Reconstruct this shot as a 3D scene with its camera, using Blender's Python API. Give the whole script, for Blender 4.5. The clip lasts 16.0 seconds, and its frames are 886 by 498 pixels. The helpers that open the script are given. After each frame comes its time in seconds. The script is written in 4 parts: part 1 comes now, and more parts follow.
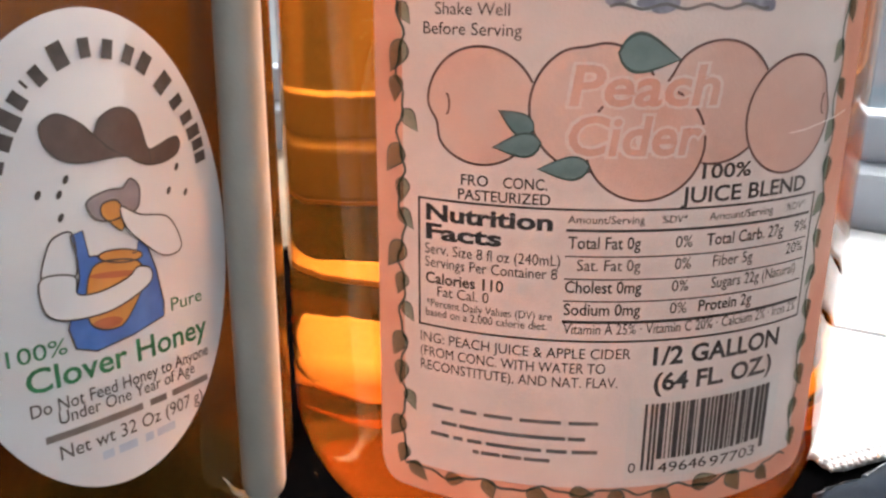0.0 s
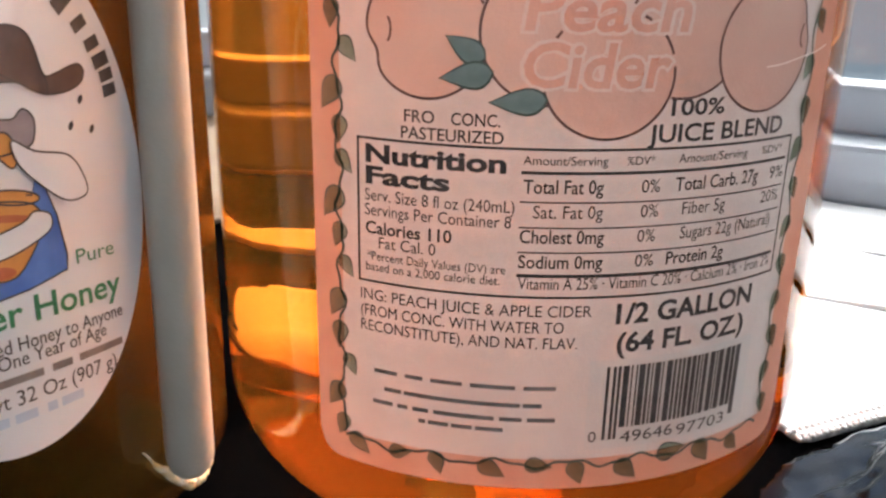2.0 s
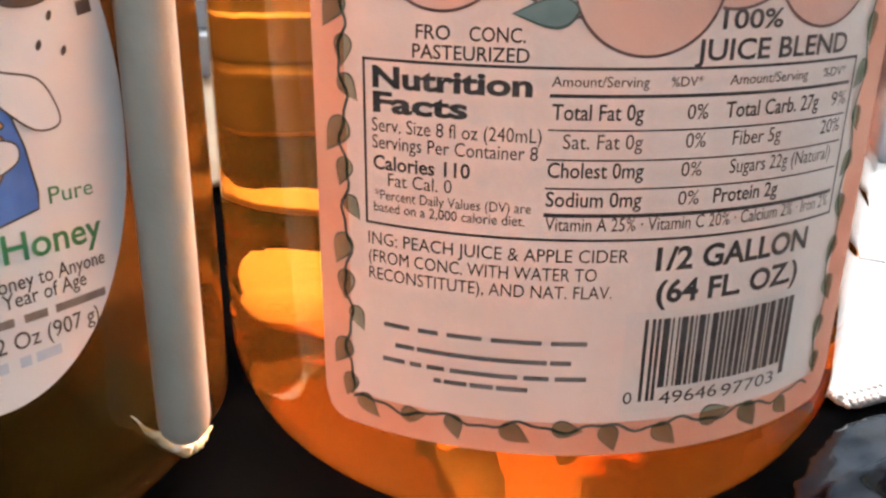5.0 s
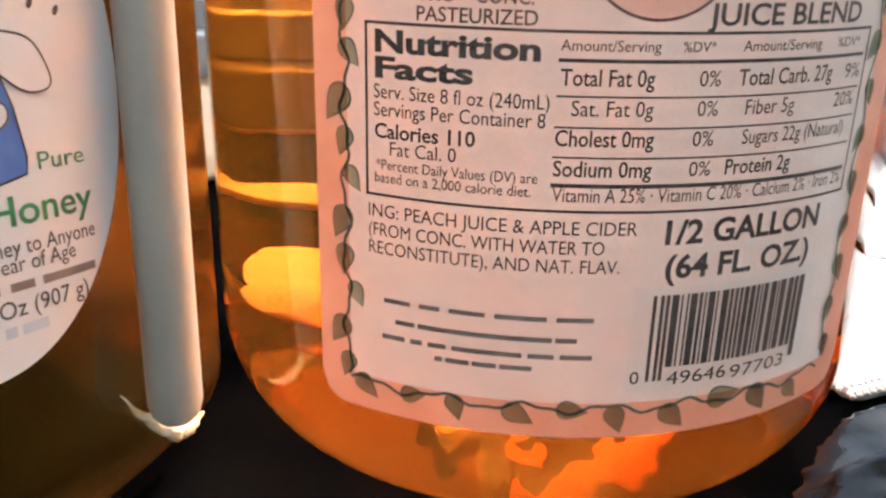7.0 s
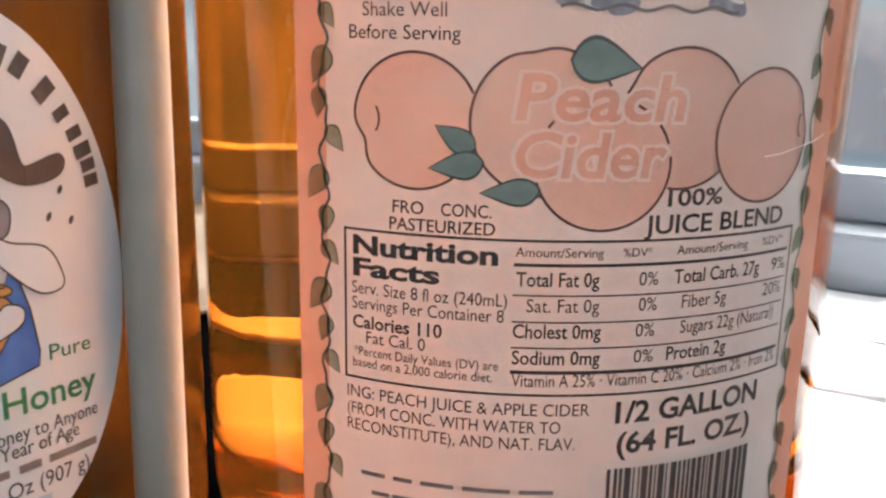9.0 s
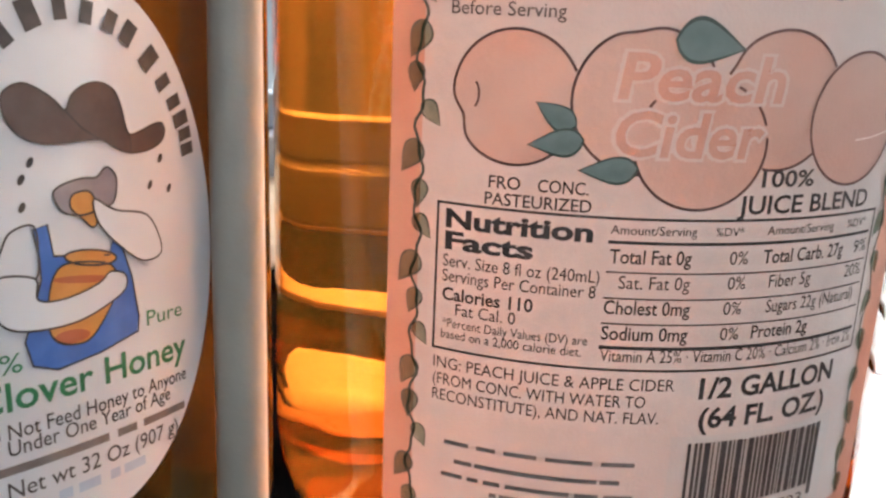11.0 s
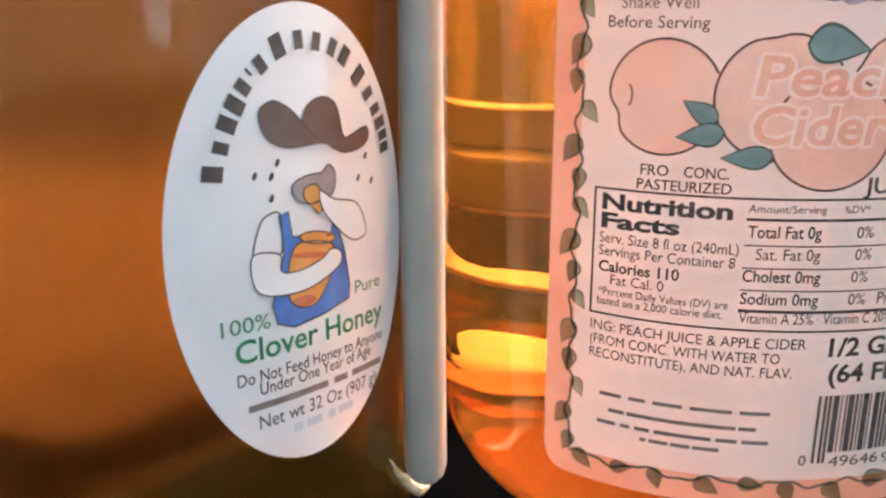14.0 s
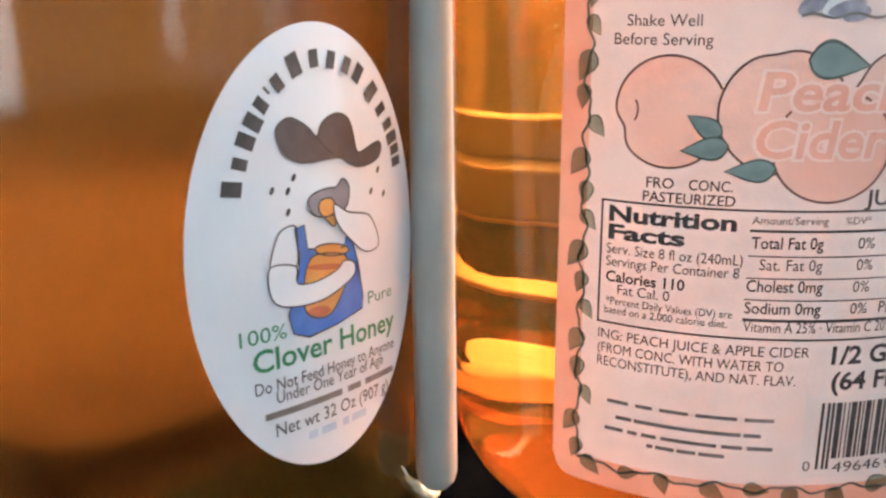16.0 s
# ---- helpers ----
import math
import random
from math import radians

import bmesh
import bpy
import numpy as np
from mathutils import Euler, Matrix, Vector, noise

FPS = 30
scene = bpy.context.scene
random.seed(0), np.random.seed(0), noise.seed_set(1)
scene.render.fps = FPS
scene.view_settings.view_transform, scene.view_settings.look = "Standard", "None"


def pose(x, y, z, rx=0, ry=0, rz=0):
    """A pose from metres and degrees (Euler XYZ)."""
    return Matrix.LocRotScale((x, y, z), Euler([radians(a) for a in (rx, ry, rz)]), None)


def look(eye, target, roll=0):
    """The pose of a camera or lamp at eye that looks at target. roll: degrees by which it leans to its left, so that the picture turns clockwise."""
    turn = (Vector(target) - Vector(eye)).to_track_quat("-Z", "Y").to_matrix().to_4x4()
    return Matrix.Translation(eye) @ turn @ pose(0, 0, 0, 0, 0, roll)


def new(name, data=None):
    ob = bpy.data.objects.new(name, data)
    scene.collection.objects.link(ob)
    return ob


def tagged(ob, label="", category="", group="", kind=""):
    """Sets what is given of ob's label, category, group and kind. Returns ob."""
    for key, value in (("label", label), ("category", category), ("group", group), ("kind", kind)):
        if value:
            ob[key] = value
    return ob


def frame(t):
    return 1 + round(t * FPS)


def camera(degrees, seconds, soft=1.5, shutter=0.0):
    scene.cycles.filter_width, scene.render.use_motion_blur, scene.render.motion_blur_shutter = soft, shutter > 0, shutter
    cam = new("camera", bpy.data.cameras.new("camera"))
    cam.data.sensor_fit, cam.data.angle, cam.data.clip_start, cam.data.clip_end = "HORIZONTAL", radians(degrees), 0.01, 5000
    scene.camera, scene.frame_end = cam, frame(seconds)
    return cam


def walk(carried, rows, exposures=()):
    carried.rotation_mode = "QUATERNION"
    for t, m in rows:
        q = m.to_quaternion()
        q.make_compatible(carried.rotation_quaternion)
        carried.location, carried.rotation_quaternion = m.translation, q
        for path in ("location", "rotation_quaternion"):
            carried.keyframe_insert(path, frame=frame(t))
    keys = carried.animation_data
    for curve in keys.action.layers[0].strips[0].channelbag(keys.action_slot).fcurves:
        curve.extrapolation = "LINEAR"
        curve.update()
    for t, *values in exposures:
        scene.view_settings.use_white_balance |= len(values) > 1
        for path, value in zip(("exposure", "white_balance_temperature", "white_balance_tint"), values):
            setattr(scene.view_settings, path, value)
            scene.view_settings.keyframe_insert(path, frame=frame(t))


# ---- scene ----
cam = camera(53.8, 16.0, soft=2.6)
ROWS = [
    (0.0, 0.0002, -0.0027, 0.1245, 0.17, -18.18, -0.20),
    (0.5, 0.0012, -0.0014, 0.1249, -0.23, -18.15, -0.31),
    (1.0, 0.0037, 0.0005, 0.1242, -1.03, -17.87, -0.18),
    (1.5, 0.0030, 0.0058, 0.1172, -1.26, -18.96, -0.82),
    (2.0, 0.0034, 0.0105, 0.1140, -2.19, -19.29, -1.08),
    (2.5, 0.0043, 0.0097, 0.1131, -2.00, -18.79, -0.90),
    (3.0, 0.0049, 0.0094, 0.1167, -1.93, -18.89, 0.05),
    (3.5, 0.0047, 0.0093, 0.1167, -1.69, -19.15, 0.27),
    (4.0, 0.0040, 0.0151, 0.1110, -1.79, -20.78, -0.26),
    (6.5, 0.0039, 0.0261, 0.0996, -0.65, -20.99, -0.81),
    (7.0, 0.0024, 0.0256, 0.0970, -1.63, -20.23, -1.18),
    (7.5, 0.0041, 0.0254, 0.0994, -1.07, -20.21, -1.07),
    (8.0, 0.0057, 0.0164, 0.1111, -1.06, -16.90, -0.65),
    (8.5, 0.0056, 0.0141, 0.1123, -1.52, -14.34, -1.41),
    (8.7, 0.0061, 0.0152, 0.1129, -1.81, -13.66, -1.16),
    (10.8, -0.0087, 0.0167, 0.1149, -3.48, -15.15, -2.03),
    (11.0, -0.0093, 0.0146, 0.1140, -1.93, -15.49, -2.25),
    (11.5, -0.0165, 0.0051, 0.1186, -0.48, -15.62, -1.84),
    (12.0, -0.0198, 0.0005, 0.1153, 0.74, -16.82, -0.93),
    (12.5, -0.0135, -0.0102, 0.1254, 4.16, -15.28, 0.86),
    (13.0, -0.0185, -0.0160, 0.1213, 6.22, -16.54, 0.85),
    (13.5, -0.0187, -0.0109, 0.1194, 5.39, -16.95, 0.49),
    (14.0, -0.0188, -0.0103, 0.1203, 4.86, -16.82, 0.34),
    (14.5, -0.0173, -0.0107, 0.1207, 5.06, -16.58, 0.61),
    (15.0, -0.0177, -0.0132, 0.1213, 5.45, -16.39, 0.70),
    (15.5, -0.0194, -0.0133, 0.1208, 5.57, -16.75, 0.62),
    (16.0, -0.0197, -0.0141, 0.1222, 5.08, -16.33, 0.59),
]
walk(cam, [(t, pose(x, y, z, 90 + pitch, roll, yaw)) for t, x, y, z, yaw, pitch, roll in ROWS],
     exposures=[(0.0, 0.32, 6350, 8.5), (1.5, 0.28, 6350, 9), (3.7, 0.30, 6350, 8.5), (6.3, 0.57, 6350, 6), (7.4, 0.57, 6350, 6), (8.0, 0.42, 6300, 7), (8.7, 0.32, 6300, 7.5), (11.0, 0.40, 6200, 7), (12.5, 0.58, 6050, 5), (13.2, 0.80, 5750, 3), (16.0, 0.80, 5700, 2)])

from mathutils.bvhtree import BVHTree

# ---- world and daylight ----
world = bpy.data.worlds.new("sky")
scene.world = world
world.use_nodes = True
wn = world.node_tree.nodes
sky = wn.new("ShaderNodeTexSky")
sky.sky_type, sky.sun_disc, sky.sun_elevation, sky.sun_rotation = "NISHITA", False, radians(37), radians(48)
world.node_tree.links.new(sky.outputs[0], wn["Background"].inputs[0])
wn["Background"].inputs[1].default_value = 0.12
GLOW = 0.52          # brightness of the hazy distance outside the window behind the bottles
SIDE_FILL = 3.6       # added glow outside the unseen tall window, lights the labels from the right
BACK_FILL = 1.9       # added glow outside the unseen end window, lights the labels from the front
sun = new("sun", bpy.data.lights.new("sun", "SUN"))
sun.data.energy, sun.data.angle, sun.data.color = 5.0, radians(0.6), (1.0, 0.97, 0.93)
sun.matrix_basis = look((0, 0, 0), (-0.47, -0.62, -0.62))


# ---- materials ----
def material(name):
    m = bpy.data.materials.new(name)
    m.use_nodes = True
    return m, m.node_tree.nodes, m.node_tree.links, m.node_tree.nodes["Principled BSDF"]


def textured(name, a, b, scale=40.0, rough=0.6, fine=0.0, fine_scale=600.0, spread=(0.35, 0.65), metal=0.0, coords="Object", rough_var=0.0, spec=0.5):
    """Two colours mixed by noise, with a fine bump."""
    m, n, l, p = material(name)
    co = n.new("ShaderNodeTexCoord")
    t = n.new("ShaderNodeTexNoise")
    t.inputs["Scale"].default_value, t.inputs["Detail"].default_value = scale, 6
    l.new(co.outputs[coords], t.inputs["Vector"])
    r = n.new("ShaderNodeValToRGB")
    r.color_ramp.elements[0].position, r.color_ramp.elements[1].position = spread
    r.color_ramp.elements[0].color, r.color_ramp.elements[1].color = (*a, 1), (*b, 1)
    l.new(t.outputs["Fac"], r.inputs[0])
    l.new(r.outputs[0], p.inputs["Base Color"])
    p.inputs["Roughness"].default_value, p.inputs["Metallic"].default_value = rough, metal
    p.inputs["Specular IOR Level"].default_value = spec
    if rough_var:
        mr = n.new("ShaderNodeMapRange")
        mr.inputs["To Min"].default_value, mr.inputs["To Max"].default_value = rough - rough_var, rough + rough_var
        l.new(t.outputs["Fac"], mr.inputs["Value"])
        l.new(mr.outputs[0], p.inputs["Roughness"])
    if fine:
        t2 = n.new("ShaderNodeTexNoise")
        t2.inputs["Scale"].default_value, t2.inputs["Detail"].default_value = fine_scale, 4
        l.new(co.outputs[coords], t2.inputs["Vector"])
        bp = n.new("ShaderNodeBump")
        bp.inputs["Strength"].default_value, bp.inputs["Distance"].default_value = fine, 0.001
        l.new(t2.outputs["Fac"], bp.inputs["Height"])
        l.new(bp.outputs[0], p.inputs["Normal"])
    return m


def paper(name, a, b, through_tint, amount, rough=0.5, scale=60.0, relief=0.1):
    """Printed paper: mottled fibres, a faint sheen, and light that shines through from behind."""
    m = textured(name, a, b, scale, rough, relief, 1500.0)
    n, l = m.node_tree.nodes, m.node_tree.links
    tr = n.new("ShaderNodeBsdfTranslucent")
    tr.inputs[0].default_value = (*through_tint, 1)
    mx = n.new("ShaderNodeMixShader")
    mx.inputs[0].default_value = amount
    l.new(n["Principled BSDF"].outputs[0], mx.inputs[1])
    l.new(tr.outputs[0], mx.inputs[2])
    l.new(mx.outputs[0], n["Material Output"].inputs[0])
    return m


def clear(name, colour, ior, rough=0.0, wave=0.0, wave_scale=60.0, stretch=(1, 1, 1)):
    """Glass or liquid, with the slow ripples of a moulded wall."""
    m, n, l, p = material(name)
    g = n.new("ShaderNodeBsdfGlass")
    g.inputs["Color"].default_value, g.inputs["Roughness"].default_value, g.inputs["IOR"].default_value = (*colour, 1), rough, ior
    if wave:
        co, mp, t, bp = (n.new("ShaderNode" + k) for k in ("TexCoord", "Mapping", "TexNoise", "Bump"))
        mp.inputs["Scale"].default_value = stretch
        t.inputs["Scale"].default_value, t.inputs["Detail"].default_value = wave_scale, 2
        l.new(co.outputs["Object"], mp.inputs[0])
        l.new(mp.outputs[0], t.inputs["Vector"])
        bp.inputs["Strength"].default_value, bp.inputs["Distance"].default_value = wave, 0.002
        l.new(t.outputs["Fac"], bp.inputs["Height"])
        l.new(bp.outputs[0], g.inputs["Normal"])
    l.new(g.outputs[0], n["Material Output"].inputs[0])
    n.remove(p)
    return m


M_GLASS = clear("clear_glass", (0.97, 0.98, 0.97), 1.44, 0.0, 0.10, 45.0, (1, 1, 0.4))
M_JARGLASS = clear("jar_glass", (0.96, 0.97, 0.93), 1.5, 0.07, 0.3, 40.0, (1, 1, 0.5))
M_HONEY = clear("dark_honey", (0.73, 0.40, 0.17), 1.48, 0.18)
M_CIDER = clear("amber_cider", (0.98, 0.475, 0.145), 1.34)


def cloud(m, tint, amount):
    """Fine haze in a liquid: a little of the light is scattered on its way through."""
    n, l = m.node_tree.nodes, m.node_tree.links
    hazy, blend = n.new("ShaderNodeBsdfTranslucent"), n.new("ShaderNodeMixShader")
    hazy.inputs[0].default_value, blend.inputs[0].default_value = (*tint, 1), amount
    l.new(n["Glass BSDF"].outputs[0], blend.inputs[1])
    l.new(hazy.outputs[0], blend.inputs[2])
    l.new(blend.outputs[0], n["Material Output"].inputs[0])


cloud(M_HONEY, (0.55, 0.20, 0.045), 0.028)
cloud(M_CIDER, (0.88, 0.46, 0.09), 0.020)
# near black, puts the darkness low in the honey into a colour
M_DARK_FLOOR = textured("dark_floor_shade", (0.002, 0.0025, 0.001), (0.008, 0.009, 0.004), 45, 0.9, 0.2, 300.0, spec=0.0)
# orange through tint puts the cider's colouring of the backlight into the paper
M_CREAM = paper("cream_label_paper", (0.49, 0.475, 0.46), (0.55, 0.53, 0.51), (0.95, 0.54, 0.40), 0.075)


def ink_film(name, a, b, scale=60.0):
    """Printing ink that lies on the paper as a thin clear film of colour."""
    m, n, l, p = material(name)
    co, t, r, tr = (n.new("ShaderNode" + k) for k in ("TexCoord", "TexNoise", "ValToRGB", "BsdfTransparent"))
    t.inputs["Scale"].default_value, t.inputs["Detail"].default_value = scale, 3
    r.color_ramp.elements[0].position, r.color_ramp.elements[1].position = 0.36, 0.64
    r.color_ramp.elements[0].color, r.color_ramp.elements[1].color = (*a, 1), (*b, 1)
    l.new(co.outputs["Object"], t.inputs["Vector"])
    l.new(t.outputs["Fac"], r.inputs[0])
    l.new(r.outputs[0], tr.inputs[0])
    l.new(tr.outputs[0], n["Material Output"].inputs[0])
    n.remove(p)
    return m


M_BORDER = ink_film("salmon_ink", (0.97, 0.66, 0.56), (0.98, 0.73, 0.64))
M_WHITE_LABEL = paper("white_gloss_label", (0.64, 0.66, 0.70), (0.69, 0.71, 0.75), (0.9, 0.8, 0.7), 0.08, 0.35, relief=0.02)
M_INK = textured("black_ink", (0.045, 0.036, 0.034), (0.08, 0.066, 0.062), 300, 0.55)
M_GREYINK = textured("grey_ink", (0.16, 0.135, 0.125), (0.23, 0.195, 0.18), 300, 0.55)
M_VIOLET = textured("violet_grey_ink", (0.24, 0.21, 0.25), (0.40, 0.36, 0.40), 400, 0.55)
M_LEAF = ink_film("green_ink", (0.42, 0.53, 0.46), (0.52, 0.63, 0.56), 250.0)
M_LEAFDARK = textured("grey_green_ink", (0.19, 0.23, 0.205), (0.25, 0.29, 0.26), 250, 0.5)
M_STEM = textured("dark_green_ink", (0.07, 0.085, 0.07), (0.12, 0.135, 0.11), 300, 0.5)
M_PEACH = ink_film("peach_ink", (0.96, 0.72, 0.65), (0.98, 0.87, 0.83), 38.0)
M_PATCH = ink_film("pale_cool_ink", (0.93, 0.985, 1.0), (0.95, 0.99, 1.0), 60.0)
M_TITLE = ink_film("coral_ink", (0.96, 0.70, 0.63), (0.97, 0.77, 0.71), 60.0)
M_PALEPEACH = ink_film("pale_peach_ink", (0.94, 0.77, 0.72), (0.96, 0.85, 0.81), 38.0)
M_LINE = textured("brown_line_ink", (0.10, 0.05, 0.045), (0.16, 0.09, 0.08), 300, 0.55)
M_HALO = paper("white_ink", (0.74, 0.71, 0.69), (0.80, 0.77, 0.75), (0.95, 0.75, 0.62), 0.05)
M_GREENTEXT = textured("leaf_green_ink", (0.03, 0.17, 0.07), (0.05, 0.22, 0.10), 300, 0.45)
M_BLUE = textured("blue_ink", (0.05, 0.13, 0.42), (0.08, 0.18, 0.50), 200, 0.4)
M_BROWN = textured("dark_brown_ink", (0.075, 0.05, 0.045), (0.11, 0.075, 0.065), 200, 0.4)
M_GOLD = textured("golden_ink", (0.50, 0.22, 0.05), (0.58, 0.28, 0.08), 200, 0.4)
M_RUST = textured("rust_ink", (0.36, 0.10, 0.04), (0.42, 0.13, 0.06), 200, 0.4)
M_GREY = textured("beard_grey_ink", (0.24, 0.20, 0.22), (0.32, 0.27, 0.29), 200, 0.4)
M_PALEBLUE = textured("pale_blue_ink", (0.42, 0.50, 0.62), (0.50, 0.58, 0.68), 200, 0.4)
M_STRIP = textured("white_plastic", (0.28, 0.26, 0.23), (0.33, 0.305, 0.27), 60, 0.42, 0.15, 500.0)
M_SUGAR = textured("honey_sugar", (0.78, 0.62, 0.30), (0.85, 0.82, 0.72), 500, 0.25, 0.6, 900.0)
M_TABLE = textured("black_lacquer", (0.0006, 0.0006, 0.0007), (0.0016, 0.0014, 0.0014), 25, 0.35, 0.0, 900.0, rough_var=0.05, spec=0.0)
M_CLOTH = textured("white_cotton", (0.74, 0.75, 0.78), (0.82, 0.83, 0.85), 30, 0.9, 0.5, 1800.0)
M_KRAFT = textured("brown_paper", (0.16, 0.11, 0.07), (0.21, 0.145, 0.09), 22, 0.8, 0.3, 500.0)
M_BAG = textured("black_plastic_film", (0.0015, 0.0025, 0.004), (0.004, 0.006, 0.010), 40, 0.07, 0.15, 120.0, spec=0.6)
M_WALL = textured("warm_plaster", (0.68, 0.58, 0.46), (0.75, 0.65, 0.53), 6, 0.9, 0.3, 200.0)
M_CEIL = textured("white_plaster", (0.74, 0.73, 0.70), (0.80, 0.79, 0.76), 5, 0.9, 0.2, 200.0)
M_FLOOR = textured("brown_floor", (0.14, 0.085, 0.05), (0.22, 0.14, 0.085), 9, 0.45, 0.2, 120.0)
M_FRAME = textured("grey_window_paint", (0.33, 0.37, 0.43), (0.42, 0.46, 0.52), 14, 0.5, 0.15, 300.0)
M_LEGS = textured("black_steel", (0.01, 0.01, 0.01), (0.025, 0.025, 0.025), 30, 0.4)
M_GROUND = textured("pale_ground", (0.45, 0.46, 0.47), (0.62, 0.63, 0.65), 1.2, 0.9)
M_PANE = clear("window_glass", (0.99, 1.0, 1.0), 1.45)

M_OUT, on, ol, op = material("bright_overcast_distance")
oc, ot, orr, oe = (on.new("ShaderNode" + k) for k in ("TexCoord", "TexNoise", "ValToRGB", "Emission"))
ot.inputs["Scale"].default_value, ot.inputs["Detail"].default_value = 1.1, 4
orr.color_ramp.elements[0].position, orr.color_ramp.elements[1].position = 0.36, 0.58
orr.color_ramp.elements[0].color, orr.color_ramp.elements[1].color = (0.38, 0.47, 0.56, 1), (0.92, 0.97, 1.0, 1)
ol.new(oc.outputs["Object"], ot.inputs["Vector"])
ol.new(ot.outputs["Fac"], orr.inputs[0])
ol.new(orr.outputs[0], oe.inputs[0])
oe.inputs[1].default_value = GLOW
ol.new(oe.outputs[0], on["Material Output"].inputs[0])
on.remove(op)
M_BACK_FILL = M_OUT.copy()
M_BACK_FILL.name = "back_fill_glow"
M_BACK_FILL.node_tree.nodes["Emission"].inputs[1].default_value = BACK_FILL
M_BACK_FILL.node_tree.nodes["Color Ramp"].color_ramp.elements[0].color = (0.75, 0.86, 1.0, 1)
M_SIDE_FILL = M_BACK_FILL.copy()
M_SIDE_FILL.name = "side_fill_glow"
M_SIDE_FILL.node_tree.nodes["Emission"].inputs[1].default_value = SIDE_FILL


# ---- mesh helpers ----
def finish(ob, bm, mat, smooth=None):
    bm.normal_update()
    if smooth:
        for f in bm.faces:
            f.smooth = True
    bm.to_mesh(ob.data)
    bm.free()
    ob.data.materials.append(mat)
    if smooth and smooth < 180:
        ob.data.set_sharp_from_angle(angle=radians(smooth))
    return ob


def part(name, bm, mat, parent, label="", smooth=None, at=None):
    ob = finish(new(name, bpy.data.meshes.new(name)), bm, mat, smooth)
    if parent:
        ob.parent = parent
    if at:
        ob.matrix_basis = at
    return tagged(ob, label)


def thing(name, at, label, category, **tags):
    ob = new(name)
    ob.empty_display_size = 0.02
    ob.matrix_basis = at
    return tagged(ob, label, category, **tags)


def block(lo, hi, bevel=0.0):
    bm = bmesh.new()
    bmesh.ops.create_cube(bm, size=1, matrix=Matrix.LocRotScale([(a + b) / 2 for a, b in zip(lo, hi)], None, [b - a for a, b in zip(lo, hi)]))
    if bevel:
        bmesh.ops.bevel(bm, geom=bm.edges[:], offset=bevel, segments=2, affect="EDGES", profile=0.5)
    return bm


def loft(rings, closed=True):
    """Rings of equally many points joined one to the next, the ends capped."""
    bm = bmesh.new()
    vs = [[bm.verts.new(p) for p in r] for r in rings]
    n = len(rings[0])
    for a, b in zip(vs, vs[1:]):
        for i in range(n):
            bm.faces.new((a[i], a[(i + 1) % n], b[(i + 1) % n], b[i]))
    if closed:
        bm.faces.new(vs[0][::-1])
        bm.faces.new(vs[-1])
    bmesh.ops.recalc_face_normals(bm, faces=bm.faces[:])
    return bm


def circle(r, z, n=144):
    return [(r * math.cos(2 * math.pi * i / n), r * math.sin(2 * math.pi * i / n), z) for i in range(n)]


def shell(outer, inner):
    """A vessel: the outer rings upwards, over the lip, and the inner rings down again."""
    return loft(list(outer) + list(inner)[::-1])


# ---- the two printed surfaces ----
class Round:
    """Points on the jug's wall: arc length from its front, and height."""
    def __init__(self, radius):
        self.r = radius

    def place(self, a, z, lift):
        t = a / self.r
        return Vector(((self.r + lift) * math.sin(t), -(self.r + lift) * math.cos(t), z))

    def seat(self, a, z, lift):
        return Matrix.Translation(self.place(a, z, lift)) @ pose(0, 0, 0, 90, 0, math.degrees(a / self.r))


def flat_text(s, bold=0.0, shear=0.0, space=1.0):
    cu = bpy.data.curves.new("text", "FONT")
    cu.body, cu.size, cu.resolution_u, cu.offset, cu.shear, cu.space_character = s, 1.0, 3, bold, shear, space
    ob = bpy.data.objects.new("text", cu)
    me = ob.to_mesh()
    bm = bmesh.new()
    bm.from_mesh(me)
    ob.to_mesh_clear()
    bpy.data.objects.remove(ob)
    bpy.data.curves.remove(cu)
    return bm


CAP = 0.73


def letters(s, surf, a0, a1, z, cap, mat, parent, bold=0.0, shear=0.0, lift=0.0004, cut=0.0, label="", slope=0.0):
    """A line of printed text from arc a0 to a1 (mm) with its baseline at z and capitals cap high."""
    bm = flat_text(s, bold, shear)
    xs = [v.co.x for v in bm.verts]
    k = (a1 - a0) / (max(xs) - min(xs))
    x0 = min(xs)
    for v in bm.verts:
        v.co = Vector(((a0 + (v.co.x - x0) * k) / 1000, (z + v.co.y * cap / CAP + slope * (v.co.x - x0) * k) / 1000, 0))
    if cut:
        x = a0 / 1000 + cut
        while x < a1 / 1000:
            bmesh.ops.bisect_plane(bm, geom=bm.verts[:] + bm.edges[:] + bm.faces[:], plane_co=(x, 0, 0), plane_no=(1, 0, 0))
            x += cut
    for v in bm.verts:
        v.co = surf.place(v.co.x, v.co.y, lift)
    return part("lettering", bm, mat, parent, label)


def bar(surf, a0, a1, z0, z1, mat, parent, lift=0.0004, name="printed_bar", label="", slope=0.0):
    """A printed stroke that follows the surface (mm)."""
    bm = bmesh.new()
    n = max(1, int((a1 - a0) / 1.5))
    rows = []
    for i in range(n + 1):
        a = (a0 + (a1 - a0) * i / n) / 1000
        rows.append([bm.verts.new(surf.place(a, z / 1000 + slope * (a - a0 / 1000), lift)) for z in (z0, z1)])
    for p, q in zip(rows, rows[1:]):
        bm.faces.new((p[0], q[0], q[1], p[1]))
    return part(name, bm, mat, parent, label)


